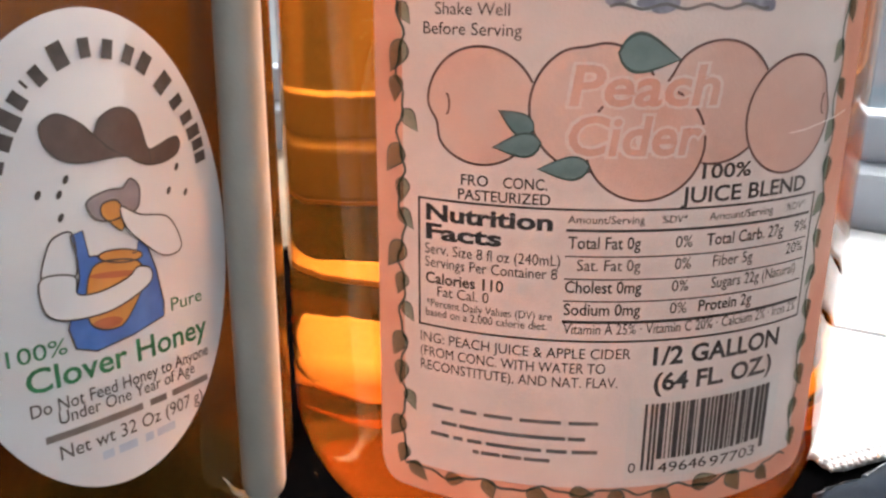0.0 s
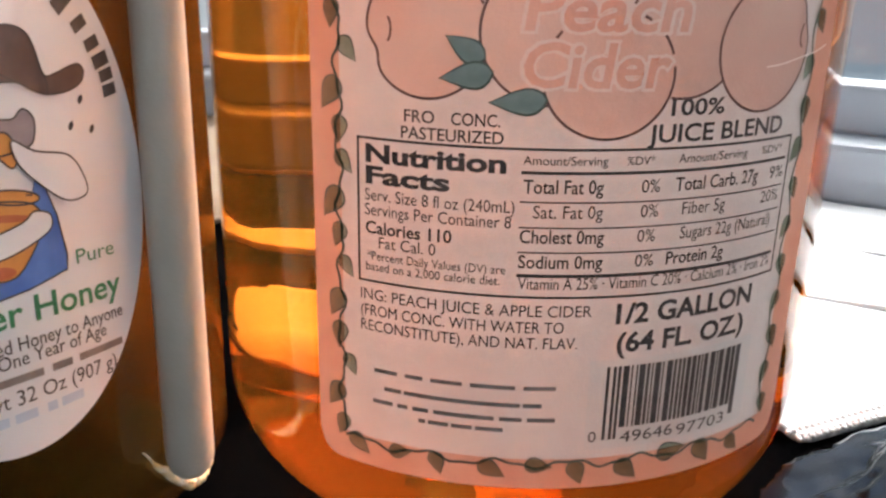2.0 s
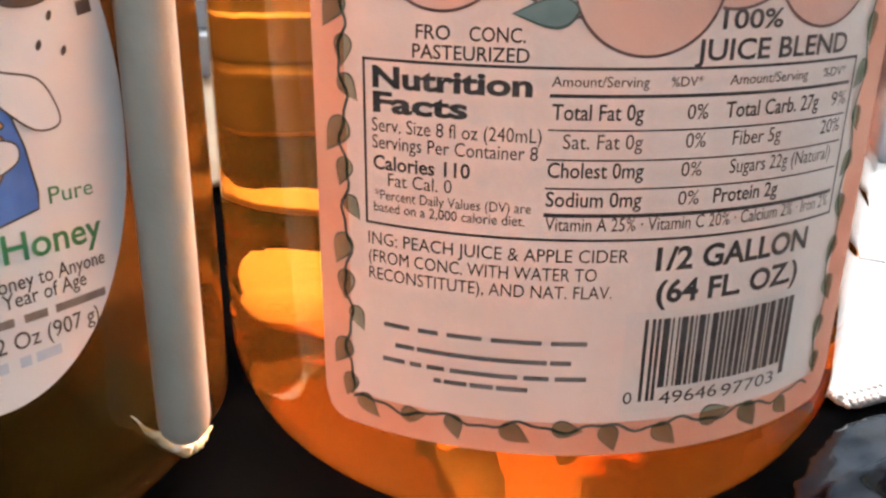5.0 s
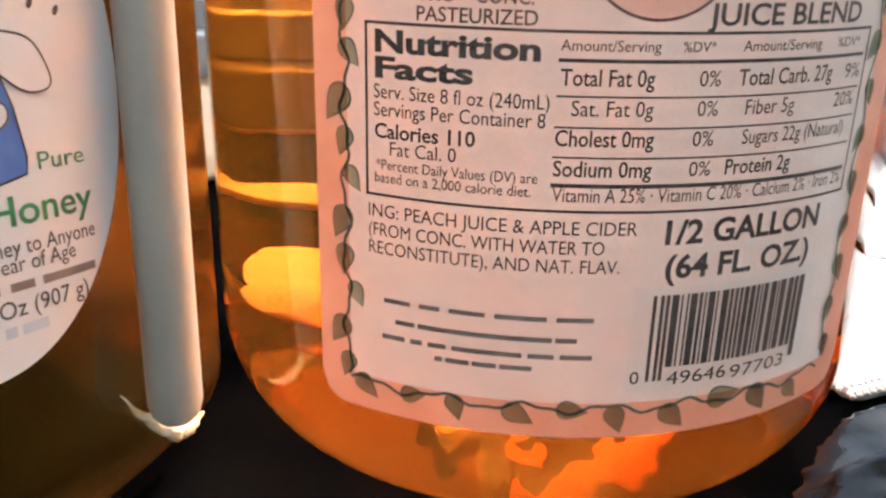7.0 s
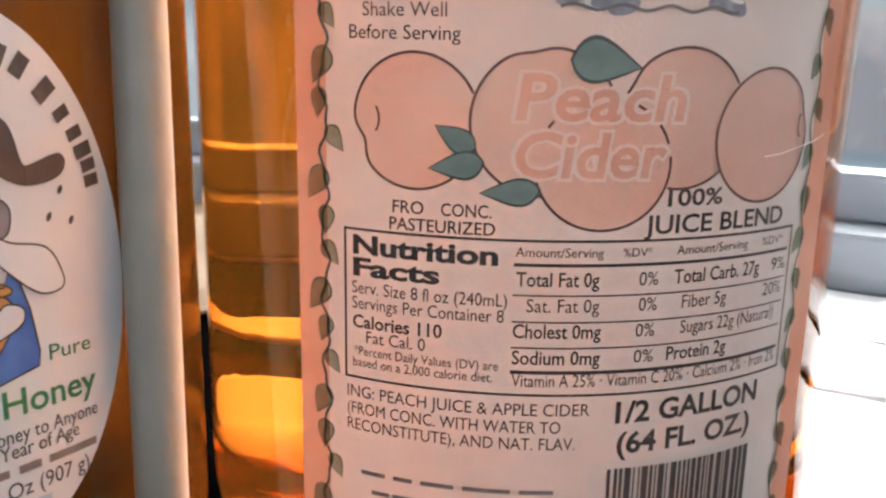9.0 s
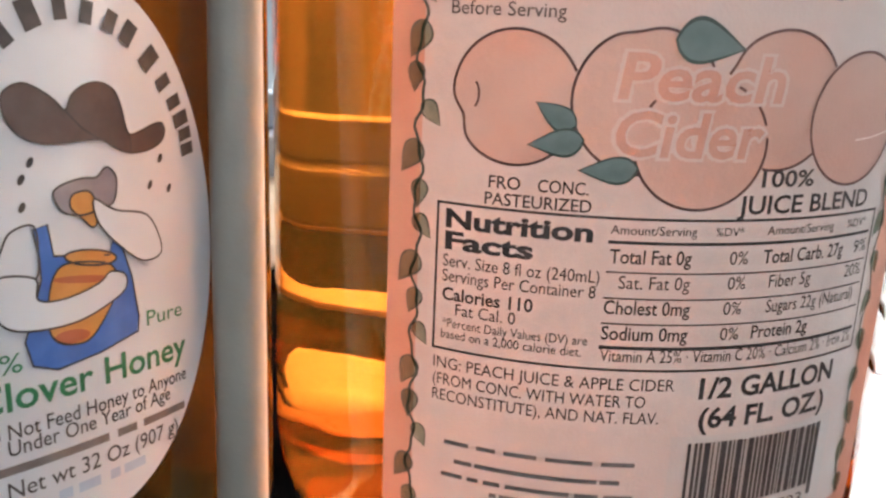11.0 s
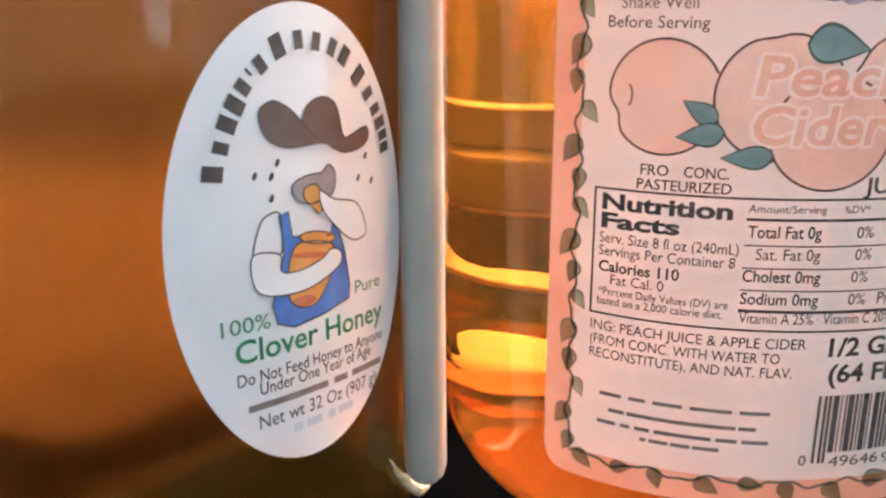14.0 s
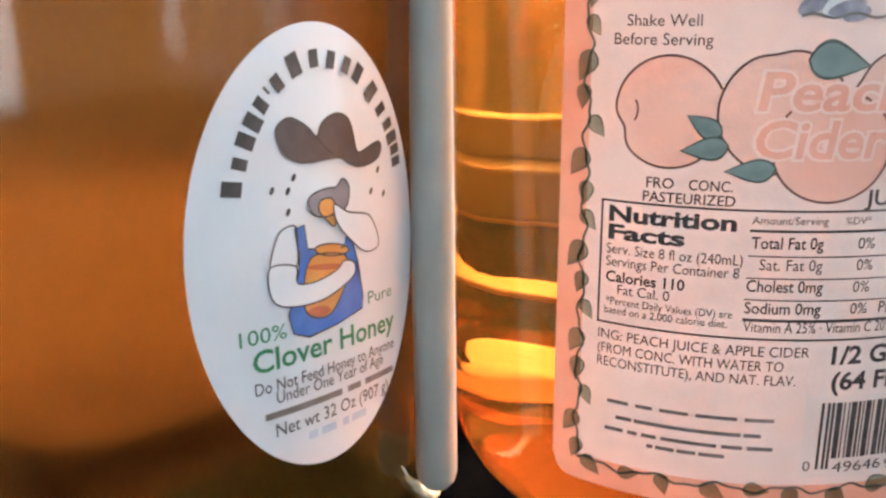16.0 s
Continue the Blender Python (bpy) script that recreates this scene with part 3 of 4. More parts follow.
LINES = (
    ("Shake Well", -30.4, -17.6, 116.4, 2.1, 0.0), ("Before Serving", -32.6, -15.6, 113.2, 2.1, 0.0),
    ("FRO", -25.5, -20.6, 88.0, 2.0, 0.01), ("CONC.", -18.0, -10.5, 88.0, 2.0, 0.01), ("PASTEURIZED", -26.0, -9.9, 85.4, 2.0, 0.01),
    ("100%", 15.7, 25.3, 89.9, 2.6, 0.02), ("JUICE BLEND", 12.2, 39.2, 85.8, 2.9, 0.02),
    ("Nutrition", -32.2, -9.3, 81.0, 3.0, 0.038), ("Facts", -32.2, -18.0, 77.5, 2.9, 0.038),
    ("Serv. Size 8 fl oz (240mL)", -32.4, -7.8, 74.6, 2.1, 0.0), ("Servings Per Container 8", -32.4, -8.2, 72.1, 2.1, 0.0),
    ("Calories 110", -32.3, -17.5, 69.0, 2.2, 0.02), ("Fat Cal. 0", -29.9, -20.1, 66.6, 2.1, 0.0),
    ("*Percent Daily Values (DV) are", -32.1, -8.8, 64.4, 1.6, 0.0), ("based on a 2,000 calorie diet.", -32.3, -9.6, 62.5, 1.6, 0.0),
    ("Amount/Serving", -6.8, 6.2, 82.4, 1.5, 0.0), ("%DV*", 9.2, 13.8, 82.4, 1.4, 0.0),
    ("Amount/Serving", 17.9, 31.5, 82.4, 1.5, 0.0), ("%DV*", 34.8, 40.1, 82.4, 1.4, 0.0),
    ("Total Fat 0g", -6.6, 5.8, 77.9, 2.3, 0.012), ("0%", 12.0, 15.1, 77.9, 2.2, 0.0), ("Total Carb. 27g", 17.8, 34.7, 77.9, 2.3, 0.012), ("9%", 37.7, 41.4, 77.9, 2.2, 0.0),
    ("Sat. Fat 0g", -4.9, 6.0, 73.9, 2.2, 0.0), ("0%", 12.2, 15.2, 73.9, 2.2, 0.0), ("Fiber 5g", 19.5, 27.9, 73.9, 2.2, 0.0), ("20%", 36.2, 40.9, 73.9, 2.2, 0.0),
    ("Cholest 0mg", -6.8, 6.5, 69.8, 2.3, 0.012), ("0%", 12.0, 15.1, 69.8, 2.2, 0.0), ("Sugars 22g (Natural)", 19.6, 39.6, 69.8, 2.2, 0.0),
    ("Sodium 0mg", -6.8, 6.6, 65.6, 2.3, 0.012), ("0%", 12.0, 15.2, 65.6, 2.2, 0.0), ("Protein 2g", 17.5, 28.8, 65.6, 2.3, 0.012),
    ("Vitamin A 25% \u00b7 Vitamin C 20% \u00b7 Calcium 2% \u00b7 Iron 2%", -6.7, 41.2, 62.0, 2.1, 0.0),
    ("ING: PEACH JUICE & APPLE CIDER", -33.4, 5.5, 57.2, 2.1, 0.0), ("(FROM CONC. WITH WATER TO", -33.4, 1.1, 54.3, 2.1, 0.0),
    ("RECONSTITUTE), AND NAT. FLAV.", -33.4, 3.5, 51.5, 2.1, 0.0),
    ("1/2 GALLON", 9.7, 37.4, 55.8, 3.6, 0.03), ("(64 FL. OZ.)", 10.2, 36.3, 50.6, 3.6, 0.03),
    ("0", 6.6, 8.0, 33.7, 2.2, 0.0), ("49646", 12.4, 22.6, 33.2, 2.3, 0.0), ("97703", 23.4, 34.5, 32.8, 2.3, 0.0),
)
for s, a0, a1, z, cap, bold in LINES:
    letters(s, S, a0, a1, z, cap, M_INK, lab, bold or (0.010 if cap > 2.6 else 0.0))

# the facts table's rules
for a0, a1, z0, z1 in ((-33.8, 42.7, 84.6, 85.0), (-33.8, 42.4, 60.4, 60.8), (-7.0, 41.6, 80.9, 81.4), (-7.0, 41.6, 76.35, 76.6), (-7.0, 41.6, 72.2, 72.45),
                       (-7.0, 41.6, 68.1, 68.35), (-7.0, 41.6, 64.0, 64.6)):
    bar(S, a0, a1, z0, z1, M_INK, lab, name="printed_rule")
for a in (-33.8, 42.3):
    bar(S, a, a + 0.4, 60.4, 85.0, M_INK, lab, name="printed_rule")


# maker's lines, as plain bars
def word_bars(a0, a1, z, h, words, gap=0.9, mat=None):
    total = sum(words)
    a, k = a0, (a1 - a0 - gap * (len(words) - 1)) / total
    for w in words:
        bar(S, a, a + w * k, z, z + h, mat or M_GREYINK, lab)
        a += w * k + gap


word_bars(-30.9, 0.5, 43.8, 0.75, (4, 3, 5, 7, 5), 1.4)
word_bars(-29.0, -1.7, 40.5, 0.8, (3, 19, 3), 0.5)
word_bars(-31.2, 0.7, 37.8, 0.8, (4, 2, 3, 11, 4, 5))
word_bars(-22.6, -8.0, 35.7, 0.8, (1, 3, 3, 4), 0.5)
for z in (123.4, 120.2):
    word_bars(24.5, 39.5, z, 1.5, (10, 4), mat=M_VIOLET)

# bar code on a white patch
bar(S, 6.0, 39.5, 32.2, 49.2, M_PATCH, lab, 0.00034, "pale_patch")
a, k = 9.0, 0
while a < 36.2:
    w = rnd.choice((0.3, 0.3, 0.55, 0.55, 0.85, 1.1))
    guard = k < 3 or a > 35.2
    bar(S, a, min(a + w, 36.8), 34.0 if guard else 36.2, 47.9, M_INK, lab, name="code_bar")
    a += w + rnd.choice((0.3, 0.3, 0.35, 0.6))
    k += 1

# ---- honey jar: a flask with one long, gently rounded face and rounded corners ----
RJ, DEEP = 0.1298, 0.055
YC = RJ - DEEP
jar = thing("honey_jar", pose(-0.1005, 0.1631, 0, 0, 0, 59.0), "broad glass jar of dark honey with a white oval label", "jar")
FACE = (radians(-27.0), radians(21.3))
RC = 0.020
CORNERS = [((RJ - RC) * math.sin(t), YC - (RJ - RC) * math.cos(t)) for t in FACE] + [(0.0399, 0.026), (-0.0498, 0.026)]
MID = (-0.005, 0.0)


def section(inset, z, shrink=1.0, n=240):
    """The jar's outline at a height, drawn in by inset from the wall; shrink pulls it towards the middle for shoulder and neck."""
    out = []
    for i in range(n):
        t = 2 * math.pi * i / n - math.pi
        u = (math.sin(t), -math.cos(t))
        if FACE[0] <= t <= FACE[1]:
            x, y = (RJ - inset) * u[0], YC + (RJ - inset) * u[1]
        else:
            cx, cy = max(CORNERS, key=lambda c: c[0] * u[0] + c[1] * u[1])
            x, y = cx + (RC - inset) * u[0], cy + (RC - inset) * u[1]
        if shrink < 1:
            x, y = MID[0] + (0.042 - inset) * u[0] + shrink * (x - MID[0] - (0.042 - inset) * u[0]), MID[1] + (0.042 - inset) * u[1] + shrink * (y - MID[1] - (0.042 - inset) * u[1])
        out.append((x, y, z))
    return out


OUT = [(0.0195, 0.0022, 1), (0.016, 0.0006, 1)] + [(0.014 - 0.014 * math.sin(radians(a)), 0.014 - 0.014 * math.cos(radians(a)), 1) for a in range(0, 91, 10)]
OUT += [(0, z, 1) for z in (0.04, 0.07, 0.10, 0.136)] + [(0, 0.136 + 0.026 * math.sin(radians(a)), math.cos(radians(a))) for a in range(15, 91, 15)] + [(0, 0.180, 0), (0.0015, 0.182, 0)]
INN = [(0.0195, 0.0062, 1), (0.017, 0.0060, 1)] + [(0.0145 - 0.0115 * math.sin(radians(a)), 0.0175 - 0.0115 * math.cos(radians(a)), 1) for a in range(15, 91, 15)]
INN += [(0.003, z, 1) for z in (0.04, 0.08, 0.1205, 0.136)] + [(0.003, 0.136 + 0.023 * math.sin(radians(a)), math.cos(radians(a))) for a in range(15, 91, 15)] + [(0.003, 0.181, 0)]
part("glass_body", shell([section(*r) for r in OUT], [section(*r) for r in INN]), M_JARGLASS, jar, "thick clear glass wall", smooth=60).visible_shadow = False
part("honey", loft([section(i - 0.0001, z - 0.0001, k) for i, z, k in INN if z < 0.155]), M_HONEY, jar, "dark amber honey", smooth=60).visible_shadow = False


def dark_floor():
    """An added layer that darkens the jar's floor like the table below; uneven top."""
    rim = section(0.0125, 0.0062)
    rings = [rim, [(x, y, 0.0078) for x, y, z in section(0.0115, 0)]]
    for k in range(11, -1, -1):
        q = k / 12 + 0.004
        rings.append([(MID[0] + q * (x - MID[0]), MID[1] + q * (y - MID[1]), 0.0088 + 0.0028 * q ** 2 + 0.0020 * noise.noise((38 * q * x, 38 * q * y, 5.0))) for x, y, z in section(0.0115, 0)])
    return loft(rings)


part("dark_floor_layer", dark_floor(), M_DARK_FLOOR, jar, "near-black layer added on the jar's floor in place of the dark table seen through it", smooth=60)


class Face:
    """Points on the jar's rounded face: arc length from the middle, and height."""
    def __init__(self, radius, y):
        self.r, self.y = radius, y

    def place(self, a, z, lift):
        t = a / self.r
        return Vector(((self.r + lift) * math.sin(t), self.y - (self.r + lift) * math.cos(t), z))

    def seat(self, a, z, lift):
        return Matrix.Translation(self.place(a, z, lift)) @ pose(0, 0, 0, 90, 0, math.degrees(a / self.r))


F = Face(RJ, YC)


def oval_sheet(surf, a, z, ra, rz, tilt, lift, rings=16, n=120):
    """An oval label that lies on the curved wall, tilted by degrees."""
    bm = bmesh.new()
    c, s = math.cos(radians(tilt)), math.sin(radians(tilt))
    middle = bm.verts.new(surf.place(a / 1000, z / 1000, lift))
    last = None
    for k in range(1, rings + 1):
        q = k / rings
        ring = []
        for i in range(n):
            x, y = ra * q * math.cos(2 * math.pi * i / n), rz * q * math.sin(2 * math.pi * i / n)
            ring.append(bm.verts.new(surf.place((a + c * x - s * y) / 1000, (z + s * x + c * y) / 1000, lift)))
        for i in range(n):
            if last:
                bm.faces.new((last[i], ring[i], ring[(i + 1) % n], last[(i + 1) % n]))
            else:
                bm.faces.new((middle, ring[i], ring[(i + 1) % n]))
        last = ring
    return bm


oval_label = part("label", oval_sheet(F, -2.2, 77.5, 27.9, 40.5, 2.8, 0.0002), M_WHITE_LABEL, jar, "white glossy oval paper label", smooth=180)

HONEY = (
    ("100%", -21.8, -12.2, 65.8, 2.9, M_GREENTEXT, 0.0), ("Pure", 9.0, 17.0, 64.9, 2.6, M_GREENTEXT, 0.0), ("Clover Honey", -19.5, 17.6, 60.3, 4.3, M_GREENTEXT, 0.015),
    ("Do Not Feed Honey to Anyone", -19.5, 17.4, 56.2, 2.4, M_INK, 0.004), ("Under One Year of Age", -15.2, 13.3, 53.4, 2.4, M_INK, 0.004),
    ("Net wt 32 Oz (907 g)", -15.8, 14.8, 47.1, 2.7, M_INK, 0.004),
)
TILT = -0.088
for s, a0, a1, z, cap, mat, bold in HONEY:
    letters(s, F, a0, a1, z, cap, mat, oval_label, bold, lift=0.00034, cut=0.0015, slope=TILT)
for a0, a1 in ((-17.8, 0.4), (2.0, 5.8), (7.2, 16.7)):
    z = 50.6 + TILT * (a0 + 17.8)
    bar(F, a0, a1, z + 0.3, z + 1.6, M_GREYINK, oval_label, 0.00034, slope=TILT)
for a0, a1 in ((-8.6, -6.4), (-5.4, -1.6), (0.2, 2.0), (2.8, 7.1)):
    z = 43.6 + TILT * (a0 + 8.6)
    bar(F, a0, a1, z, z + 1.6, M_PALEBLUE, oval_label, 0.00034, slope=TILT)

# the name along the top, as plain strokes on an arc
NAME = ((-21.0, 92.7, 3.4), (-19.2, 96.5, 2.6), (-17.8, 100.0, 3.2), (-16.1, 102.8, 3.2), (-14.4, 105.4, 2.6), (-13.2, 107.6, 1.4), (-10.9, 108.6, 2.6), (-7.3, 111.2, 3.5), (-2.8, 112.0, 2.7),
        (1.3, 111.5, 2.7), (5.2, 110.3, 2.7), (8.3, 108.7, 3.1), (12.1, 105.1, 3.4), (14.9, 101.6, 2.6), (17.1, 98.5, 2.6), (18.6, 95.8, 3.0), (19.5, 93.4, 2.6), (19.9, 91.0, 2.6))
for a, z, h in NAME:
    w, h = 0.5 if h < 2 else 0.74 * h, 1.12 * h
    m = F.seat(a / 1000, z / 1000, 0.00036) @ pose(0, 0, 0, 0, 0, math.degrees(math.atan2((z - 86.0) / 26.0 ** 2, (a + 1.6) / 19.5 ** 2)) - 90)
    ob = new("printed_stroke", flat_shape("printed_stroke", [(-w / 2, -h / 2), (w / 2, -h / 2), (w / 2, h / 2), (-w / 2, h / 2)], M_INK))
    ob.parent, ob.matrix_basis = oval_label, m


# the picture in the middle, as plain shapes
def rounded_outline(pts, n=4):
    """A smooth closed curve through the corners."""
    out = []
    for i in range(len(pts)):
        p0, p1, p2, p3 = (Vector(pts[(i + k) % len(pts)]) for k in (-1, 0, 1, 2))
        for j in range(n):
            t = j / n
            q = 0.5 * (2 * p1 + (p2 - p0) * t + (2 * p0 - 5 * p1 + 4 * p2 - p3) * t * t + (3 * p1 - p0 - 3 * p2 + p3) * t ** 3)
            out.append((q.x, q.y))
    return out


HAT = rounded_outline([(-11.7, 101.6), (-9.3, 102.8), (-6.9, 102.0), (-4.6, 100.4), (-3.1, 99.0), (-2.0, 100.9), (0.1, 102.1), (2.5, 102.3), (4.9, 101.2), (6.1, 98.9), (7.2, 94.9),
                       (9.4, 94.9), (12.0, 95.6), (13.9, 95.7), (14.7, 94.5), (13.8, 92.9), (11.1, 92.0), (7.4, 92.0), (4.6, 93.1), (2.0, 94.5), (-4.5, 94.7), (-7.7, 95.2), (-10.2, 96.6), (-11.7, 99.0)])
BIB = [(-9.2, 83.9), (-7.1, 84.2), (-6.5, 79.7), (2.5, 77.9), (3.4, 80.4), (5.0, 78.1), (6.3, 73.8), (7.3, 67.1), (7.0, 64.8), (-0.0, 63.8), (-7.2, 63.5), (-10.8, 65.2), (-11.6, 68.8), (-10.3, 72.2), (-8.6, 76.9), (-8.6, 79.8)]
POT = rounded_outline([(-6.7, 77.0), (-4.0, 78.2), (2.6, 76.4), (3.4, 72.6), (0.8, 68.6), (-2.0, 66.3), (-5.5, 66.7), (-7.8, 68.7), (-8.0, 72.6)])
GREYS = rounded_outline([(-5.9, 88.0), (-4.7, 89.1), (-1.5, 89.6), (1.1, 89.4), (2.8, 90.6), (4.4, 89.2), (4.4, 87.0), (3.6, 85.3), (1.3, 84.8), (-1.8, 84.5), (-4.7, 85.5)])
DROP = rounded_outline([(-2.9, 87.6), (-0.1, 87.5), (1.1, 84.3), (0.1, 82.4), (-1.8, 84.1), (-3.4, 85.9)])
BAND = rounded_outline([(-14.9, 78.3), (-15.3, 73.8), (-13.5, 71.2), (-9.1, 69.9), (-3.3, 69.6), (2.1, 70.8), (5.0, 72.2), (5.0, 74.4), (2.4, 75.4), (0.3, 74.2), (-5.1, 73.4), (-9.3, 74.2), (-9.5, 77.3)])
LOBE = rounded_outline([(0.4, 86.4), (4.0, 84.2), (9.9, 82.4), (12.5, 78.0), (12.2, 75.6), (8.3, 75.7), (3.9, 79.3), (0.9, 82.9)])
CAPE = rounded_outline([(-9.0, 84.3), (-12.0, 84.2), (-13.5, 82.3), (-14.8, 78.3), (-12.2, 77.2), (-9.3, 77.2), (-8.7, 80.0)])
for name, out, mat, lift in (
    ("hat", HAT, M_BROWN, 0.00036), ("grey_patch", GREYS, M_GREY, 0.00036), ("gold_drop", DROP, M_GOLD, 0.00042), ("blue_patch", BIB, M_BLUE, 0.00036),
    ("gold_pot", POT, M_GOLD, 0.00042), ("pot_rim", oval(-0.6, 78.2, 4.4, 1.1, -14, 32), M_GOLD, 0.00046), ("pot_band", oval(-2.2, 75.4, 4.9, 0.55, -12, 28), M_RUST, 0.00046),
    ("pot_base", oval(-4.6, 67.6, 2.9, 1.0, -10, 28), M_RUST, 0.00046), ("pale_patch", BAND, M_WHITE_LABEL, 0.00052), ("pale_patch", LOBE, M_WHITE_LABEL, 0.00052)):
    shape(F, out, mat, oval_label, name, lift)
for name, out in (("hat_edge", HAT), ("pot_edge", POT), ("patch_edge", BAND), ("patch_edge", LOBE), ("patch_edge", CAPE), ("patch_edge", GREYS), ("patch_edge", DROP), ("patch_edge", BIB), ("rim_edge", oval(-0.6, 78.2, 4.4, 1.1, -14, 32))):
    ribbon(F, out, 0.3, M_INK, oval_label, name, 0.00056 if out in (BAND, LOBE) else 0.00049, closed=True)
for line in ([(-3.1, 98.9), (-0.8, 96.4), (2.0, 94.6)], [(7.2, 94.9), (7.6, 93.4), (7.4, 92.1)]):
    ribbon(F, line, 0.3, M_INK, oval_label, "hat_crease", 0.0005)
for a, z in ((-13.4, 91.2), (-8.7, 92.7), (-10.1, 90.6), (-10.3, 87.0), (11.1, 86.7), (15.2, 85.5), (13.5, 90.4)):
    shape(F, oval(a, z, 0.45, 0.75, -30, 12), M_INK, oval_label, "printed_fleck", 0.00036)

# white rod beside the label, upright against the wall
ROD = F.place(RJ * radians(12.0), 0.06, 0.0046)
back = Vector((0.057, 0.045, 0))
rod = []
for k, z in ((0.25, 0.0180), (0.62, 0.0185), (0.88, 0.0199), (1.0, 0.0220), (1.0, 0.05), (1.0, 0.09), (1.0, 0.136), (0.9, 0.1405), (0.4, 0.1415)):
    p = ROD + back * (z - 0.06)
    rod.append([(p.x + 0.0045 * k * math.cos(2 * math.pi * i / 32), p.y + 0.0045 * k * math.sin(2 * math.pi * i / 32), z) for i in range(32)])
part("white_rod", loft(rod), M_STRIP, jar, "rounded white plastic rod fixed upright to the glass", smooth=40)
# crust of sugar under the rod
bead = []
for i in range(33):
    a = 17.5 + 25.0 * i / 32
    z0 = (8.4 + 16.5 * ((40 - a) / 22) ** 2) / 1000 + 0.0003 * math.sin(i * 1.1)
    w = 0.0017 * math.sin(math.pi * (i + 0.6) / 33.2) * (1 + 0.25 * math.sin(i * 1.7))
    inset = -max(0.0, 0.014 - z0) ** 2 / 0.028
    bead.append([tuple(F.place(a / 1000, z0 + w * math.sin(2 * math.pi * k / 10), inset + 0.0012 + w * math.cos(2 * math.pi * k / 10))) for k in range(10)])
part("sugar_rim", loft(bead), M_SUGAR, jar, "pale crust of crystallised honey on the glass", smooth=60)

# ---- white cloths ----
def cloth_mesh(length, depth, seed, fold=62.0, nx=110, ny=50, swing=0.006, round_at=None, notch=None, hemline=False):
    """A laid cloth with soft folds and its own thickness."""
    bm = bmesh.new()
    rows = []
    for j in range(ny + 1):
        row = []
        for i in range(nx + 1):
            x, y = length * i / nx, depth * j / ny
            z = 0.004 + 0.0035 * max(0, math.sin(y * fold - x * 9 + seed + 1.3 * math.sin(x * 14 + seed))) ** 3 + 0.002 * noise.noise((x * 18, y * 26, seed))
            y += swing * math.sin(x * 17 + seed)
            if hemline and x > 0.1515:
                edge = min(0.0024 + 1.3 * (x - 0.1515), 0.0549) - 0.0062
                flat = min(1.0, max(0.0, (y - edge - 0.006) / 0.012))
                y, z = max(y, edge), 0.0022 + (z - 0.0022) * flat
            z = max(0.0022, z)
            if round_at:
                out = math.hypot(x - round_at[0], y - round_at[1]) - 0.048
                z = min(z, 0.0007 + 0.0243 * (1 - math.sqrt(max(0.0, 1 - min(1.0, max(0.0, out) / 0.017) ** 2))))
            row.append(bm.verts.new((x, y, z)))
        rows.append(row)
    for j in range(ny):
        for i in range(nx):
            quad = (rows[j][i], rows[j][i + 1], rows[j + 1][i + 1], rows[j + 1][i])
            if (quad[0].co - quad[3].co).length < 1e-5 and (quad[1].co - quad[2].co).length < 1e-5:
                continue
            if notch and quad[0].co.x < notch[0] + 0.006 * math.sin(quad[0].co.y * 60) and quad[0].co.y > notch[1]:
                continue
            if not round_at or all((v.co.xy - Vector(round_at)).length > 0.0502 for v in quad):
                bm.faces.new(quad)
    for v in [v for v in bm.verts if not v.link_faces]:
        bm.verts.remove(v)
    ret = bmesh.ops.extrude_face_region(bm, geom=bm.faces[:])
    for v in ret["geom"]:
        if isinstance(v, bmesh.types.BMVert):
            v.co.z = max(0.0001, v.co.z - 0.0020)
    bmesh.ops.recalc_face_normals(bm, faces=bm.faces[:])
    return bm


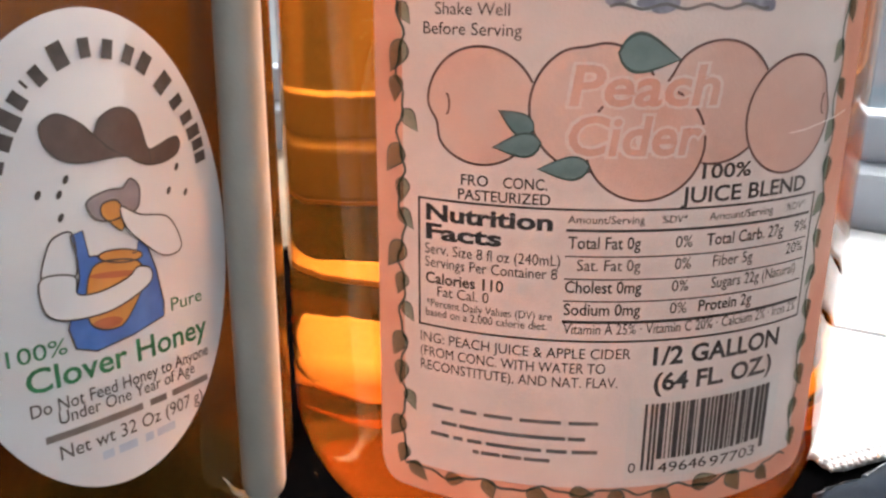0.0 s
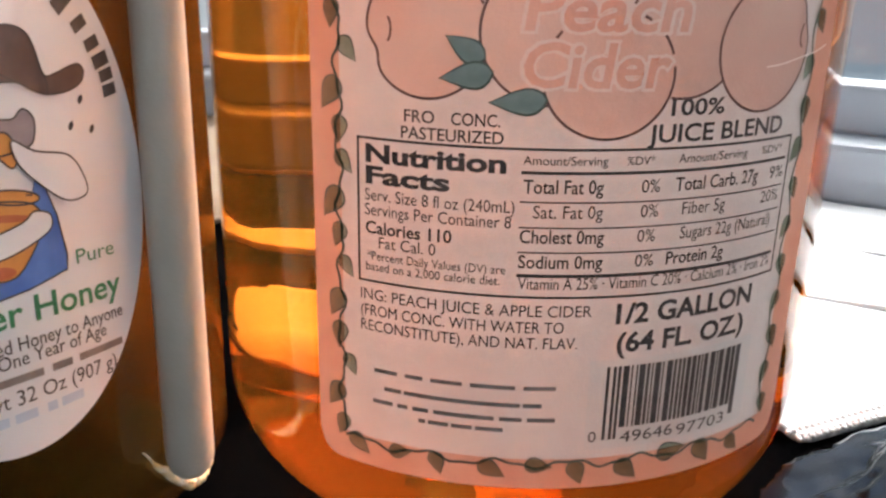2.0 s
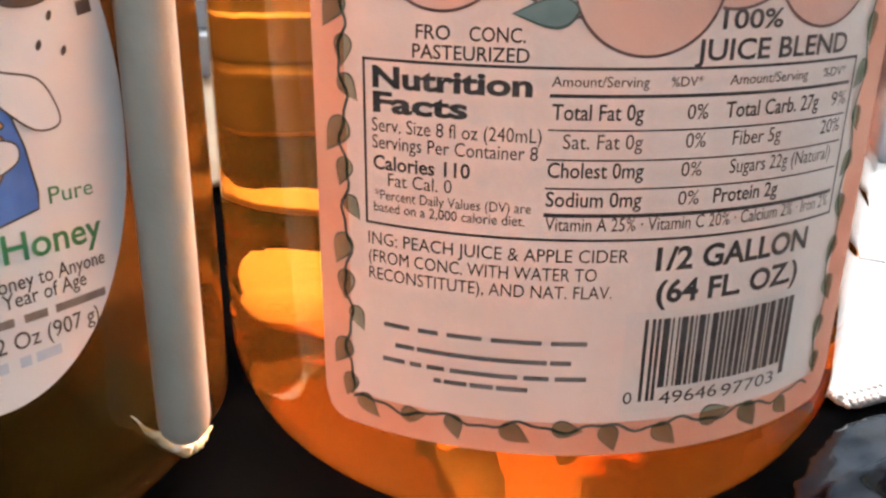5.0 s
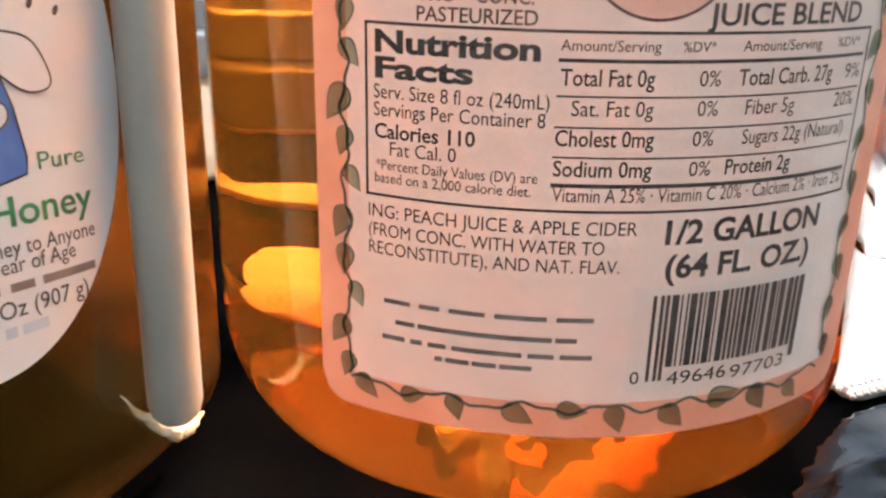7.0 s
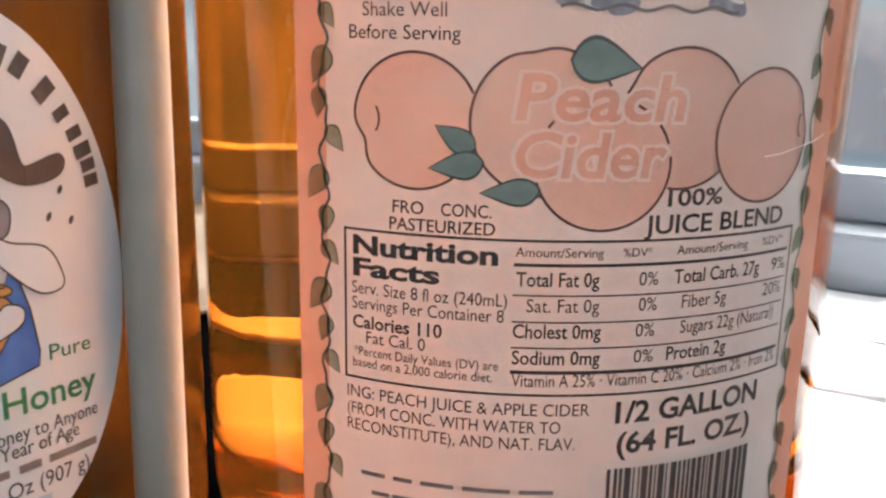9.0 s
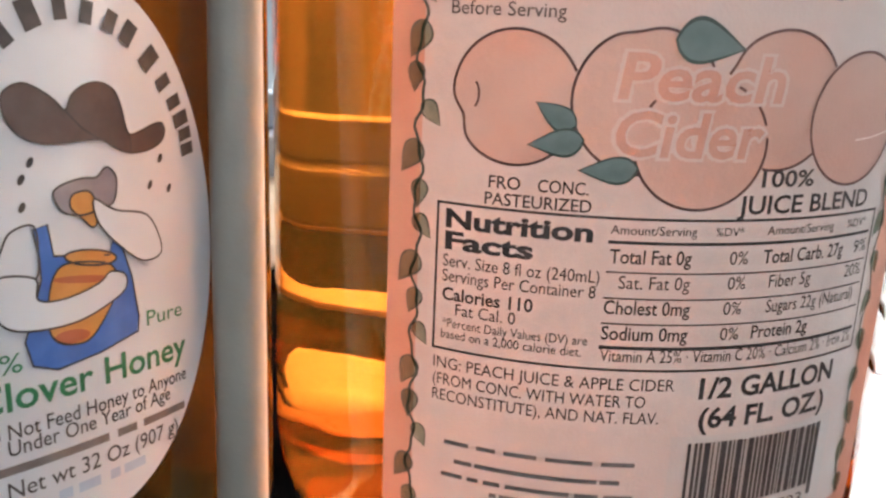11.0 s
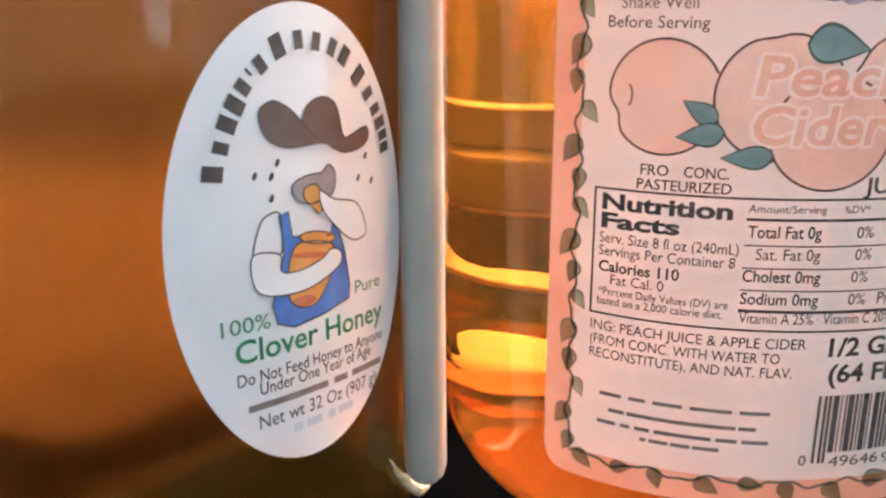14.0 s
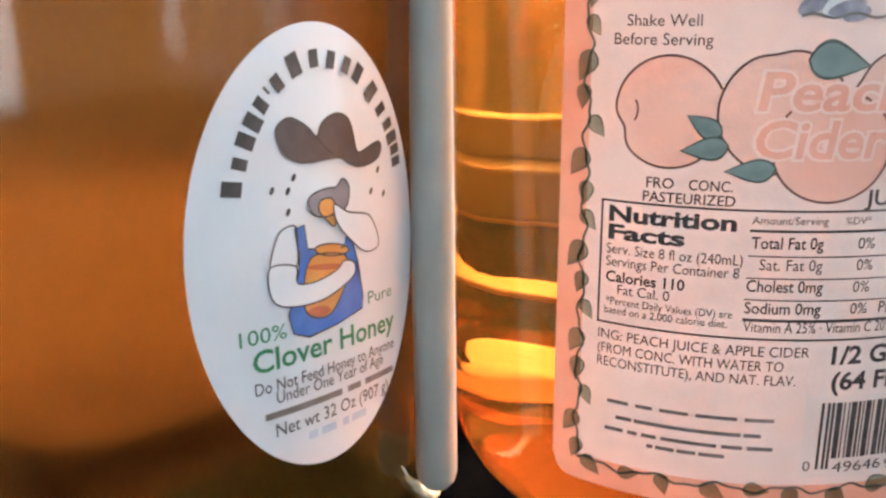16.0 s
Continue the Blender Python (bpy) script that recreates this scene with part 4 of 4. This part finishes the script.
cloth = thing("white_cloth", ROOM @ pose(-0.165, 0.215, 0), "white folded cotton cloth with a knotted hem on the black table", "cloth")
part("fabric", cloth_mesh(0.655, 0.090, 0.0, nx=270, ny=70, round_at=(0.0864, -0.0228), notch=(0.135, 0.066), hemline=True), M_CLOTH, cloth, smooth=180)
# white disc added under the jug to throw light up into the cider's base
part("corner", loft([circle(r, z, 64) for r, z in ((0.0494, 0.0001), (0.0500, 0.0004), (0.0494, 0.0007))]), M_CLOTH, cloth, "flat white disc added under the jug to brighten the cider's base", at=pose(0.0864, -0.0228, 0), smooth=40)
bm = bmesh.new()
for i in range(230):
    d = 0.0021 * i
    x, y, run = (0.1515 + 0.61 * d, 0.0024 + 0.793 * d, (0.61, 0.793)) if d < 0.066 else (0.1918 + d - 0.066, 0.0549, (1, 0))
    for j in range(3):
        off = -0.0006 - 0.0019 * j
        bmesh.ops.create_icosphere(bm, subdivisions=1, radius=0.0008, matrix=Matrix.Translation((x - run[1] * off + 0.0009 * (j % 2), y + run[0] * off, 0.0024)))
tagged(part("hem", bm, M_CLOTH, cloth, "knotted white hem", smooth=180), kind="stuff")
part_of = thing("white_napkin", ROOM @ pose(-0.035, 0.309, 0), "plain white folded napkin lying on the table", "napkin")
part("fabric", cloth_mesh(0.50, 0.060, 2.0, 40.0, 90, 40, 0.004), M_CLOTH, part_of, smooth=180)
# unseen brown sheet, added so that the honey shows light from behind
part_of = thing("honey_backing", ROOM @ pose(-0.66, 0.115, 0), "wide sheet of creased brown paper added unseen behind the jar to lighten the honey", "paper")
part("sheet", cloth_mesh(0.414, 0.330, 1.0, 30.0, 100, 80, 0.002), M_KRAFT, part_of, smooth=180)
part_of = thing("white_napkin", ROOM @ pose(-0.035, 0.373, 0), "long white folded napkin lying along the window sill", "napkin")
part("fabric", cloth_mesh(0.50, 0.072, 4.0, 40.0, 90, 40, 0.002), M_CLOTH, part_of, smooth=180)
# added strip of white, refracts into a bright band through the cider
part_of = thing("white_napkin", ROOM @ pose(-0.165, 0.316, 0), "narrow white folded napkin added behind the jug for a bright band in the cider", "napkin")
part("fabric", cloth_mesh(0.125, 0.024, 3.0, 40.0, 40, 16, 0.001), M_CLOTH, part_of, smooth=180)

# ---- crumpled black bag ----
bm = bmesh.new()
bmesh.ops.create_icosphere(bm, subdivisions=6, radius=1.0)
for v in bm.verts:
    p = v.co.copy()
    ridge = abs(noise.noise(p * 2.3 + Vector((3, 1, 0))))
    f = 1.05 + 0.22 * noise.noise(p * 1.2) - 0.34 * ridge + 0.13 * abs(noise.noise(p * 4.4)) + 0.02 * noise.noise(p * 10.5)
    q = p * f
    v.co = Vector((q.x * 0.054, q.y * 0.024, max(q.z * 0.0125, -0.0060)))
bag = part("black_bag", bm, M_BAG, None, "", smooth=180, at=pose(0.120, 0.1575, 0.0062, 0, 0, 26))
tagged(bag, "crumpled glossy black plastic bag lying on the table", "bag")
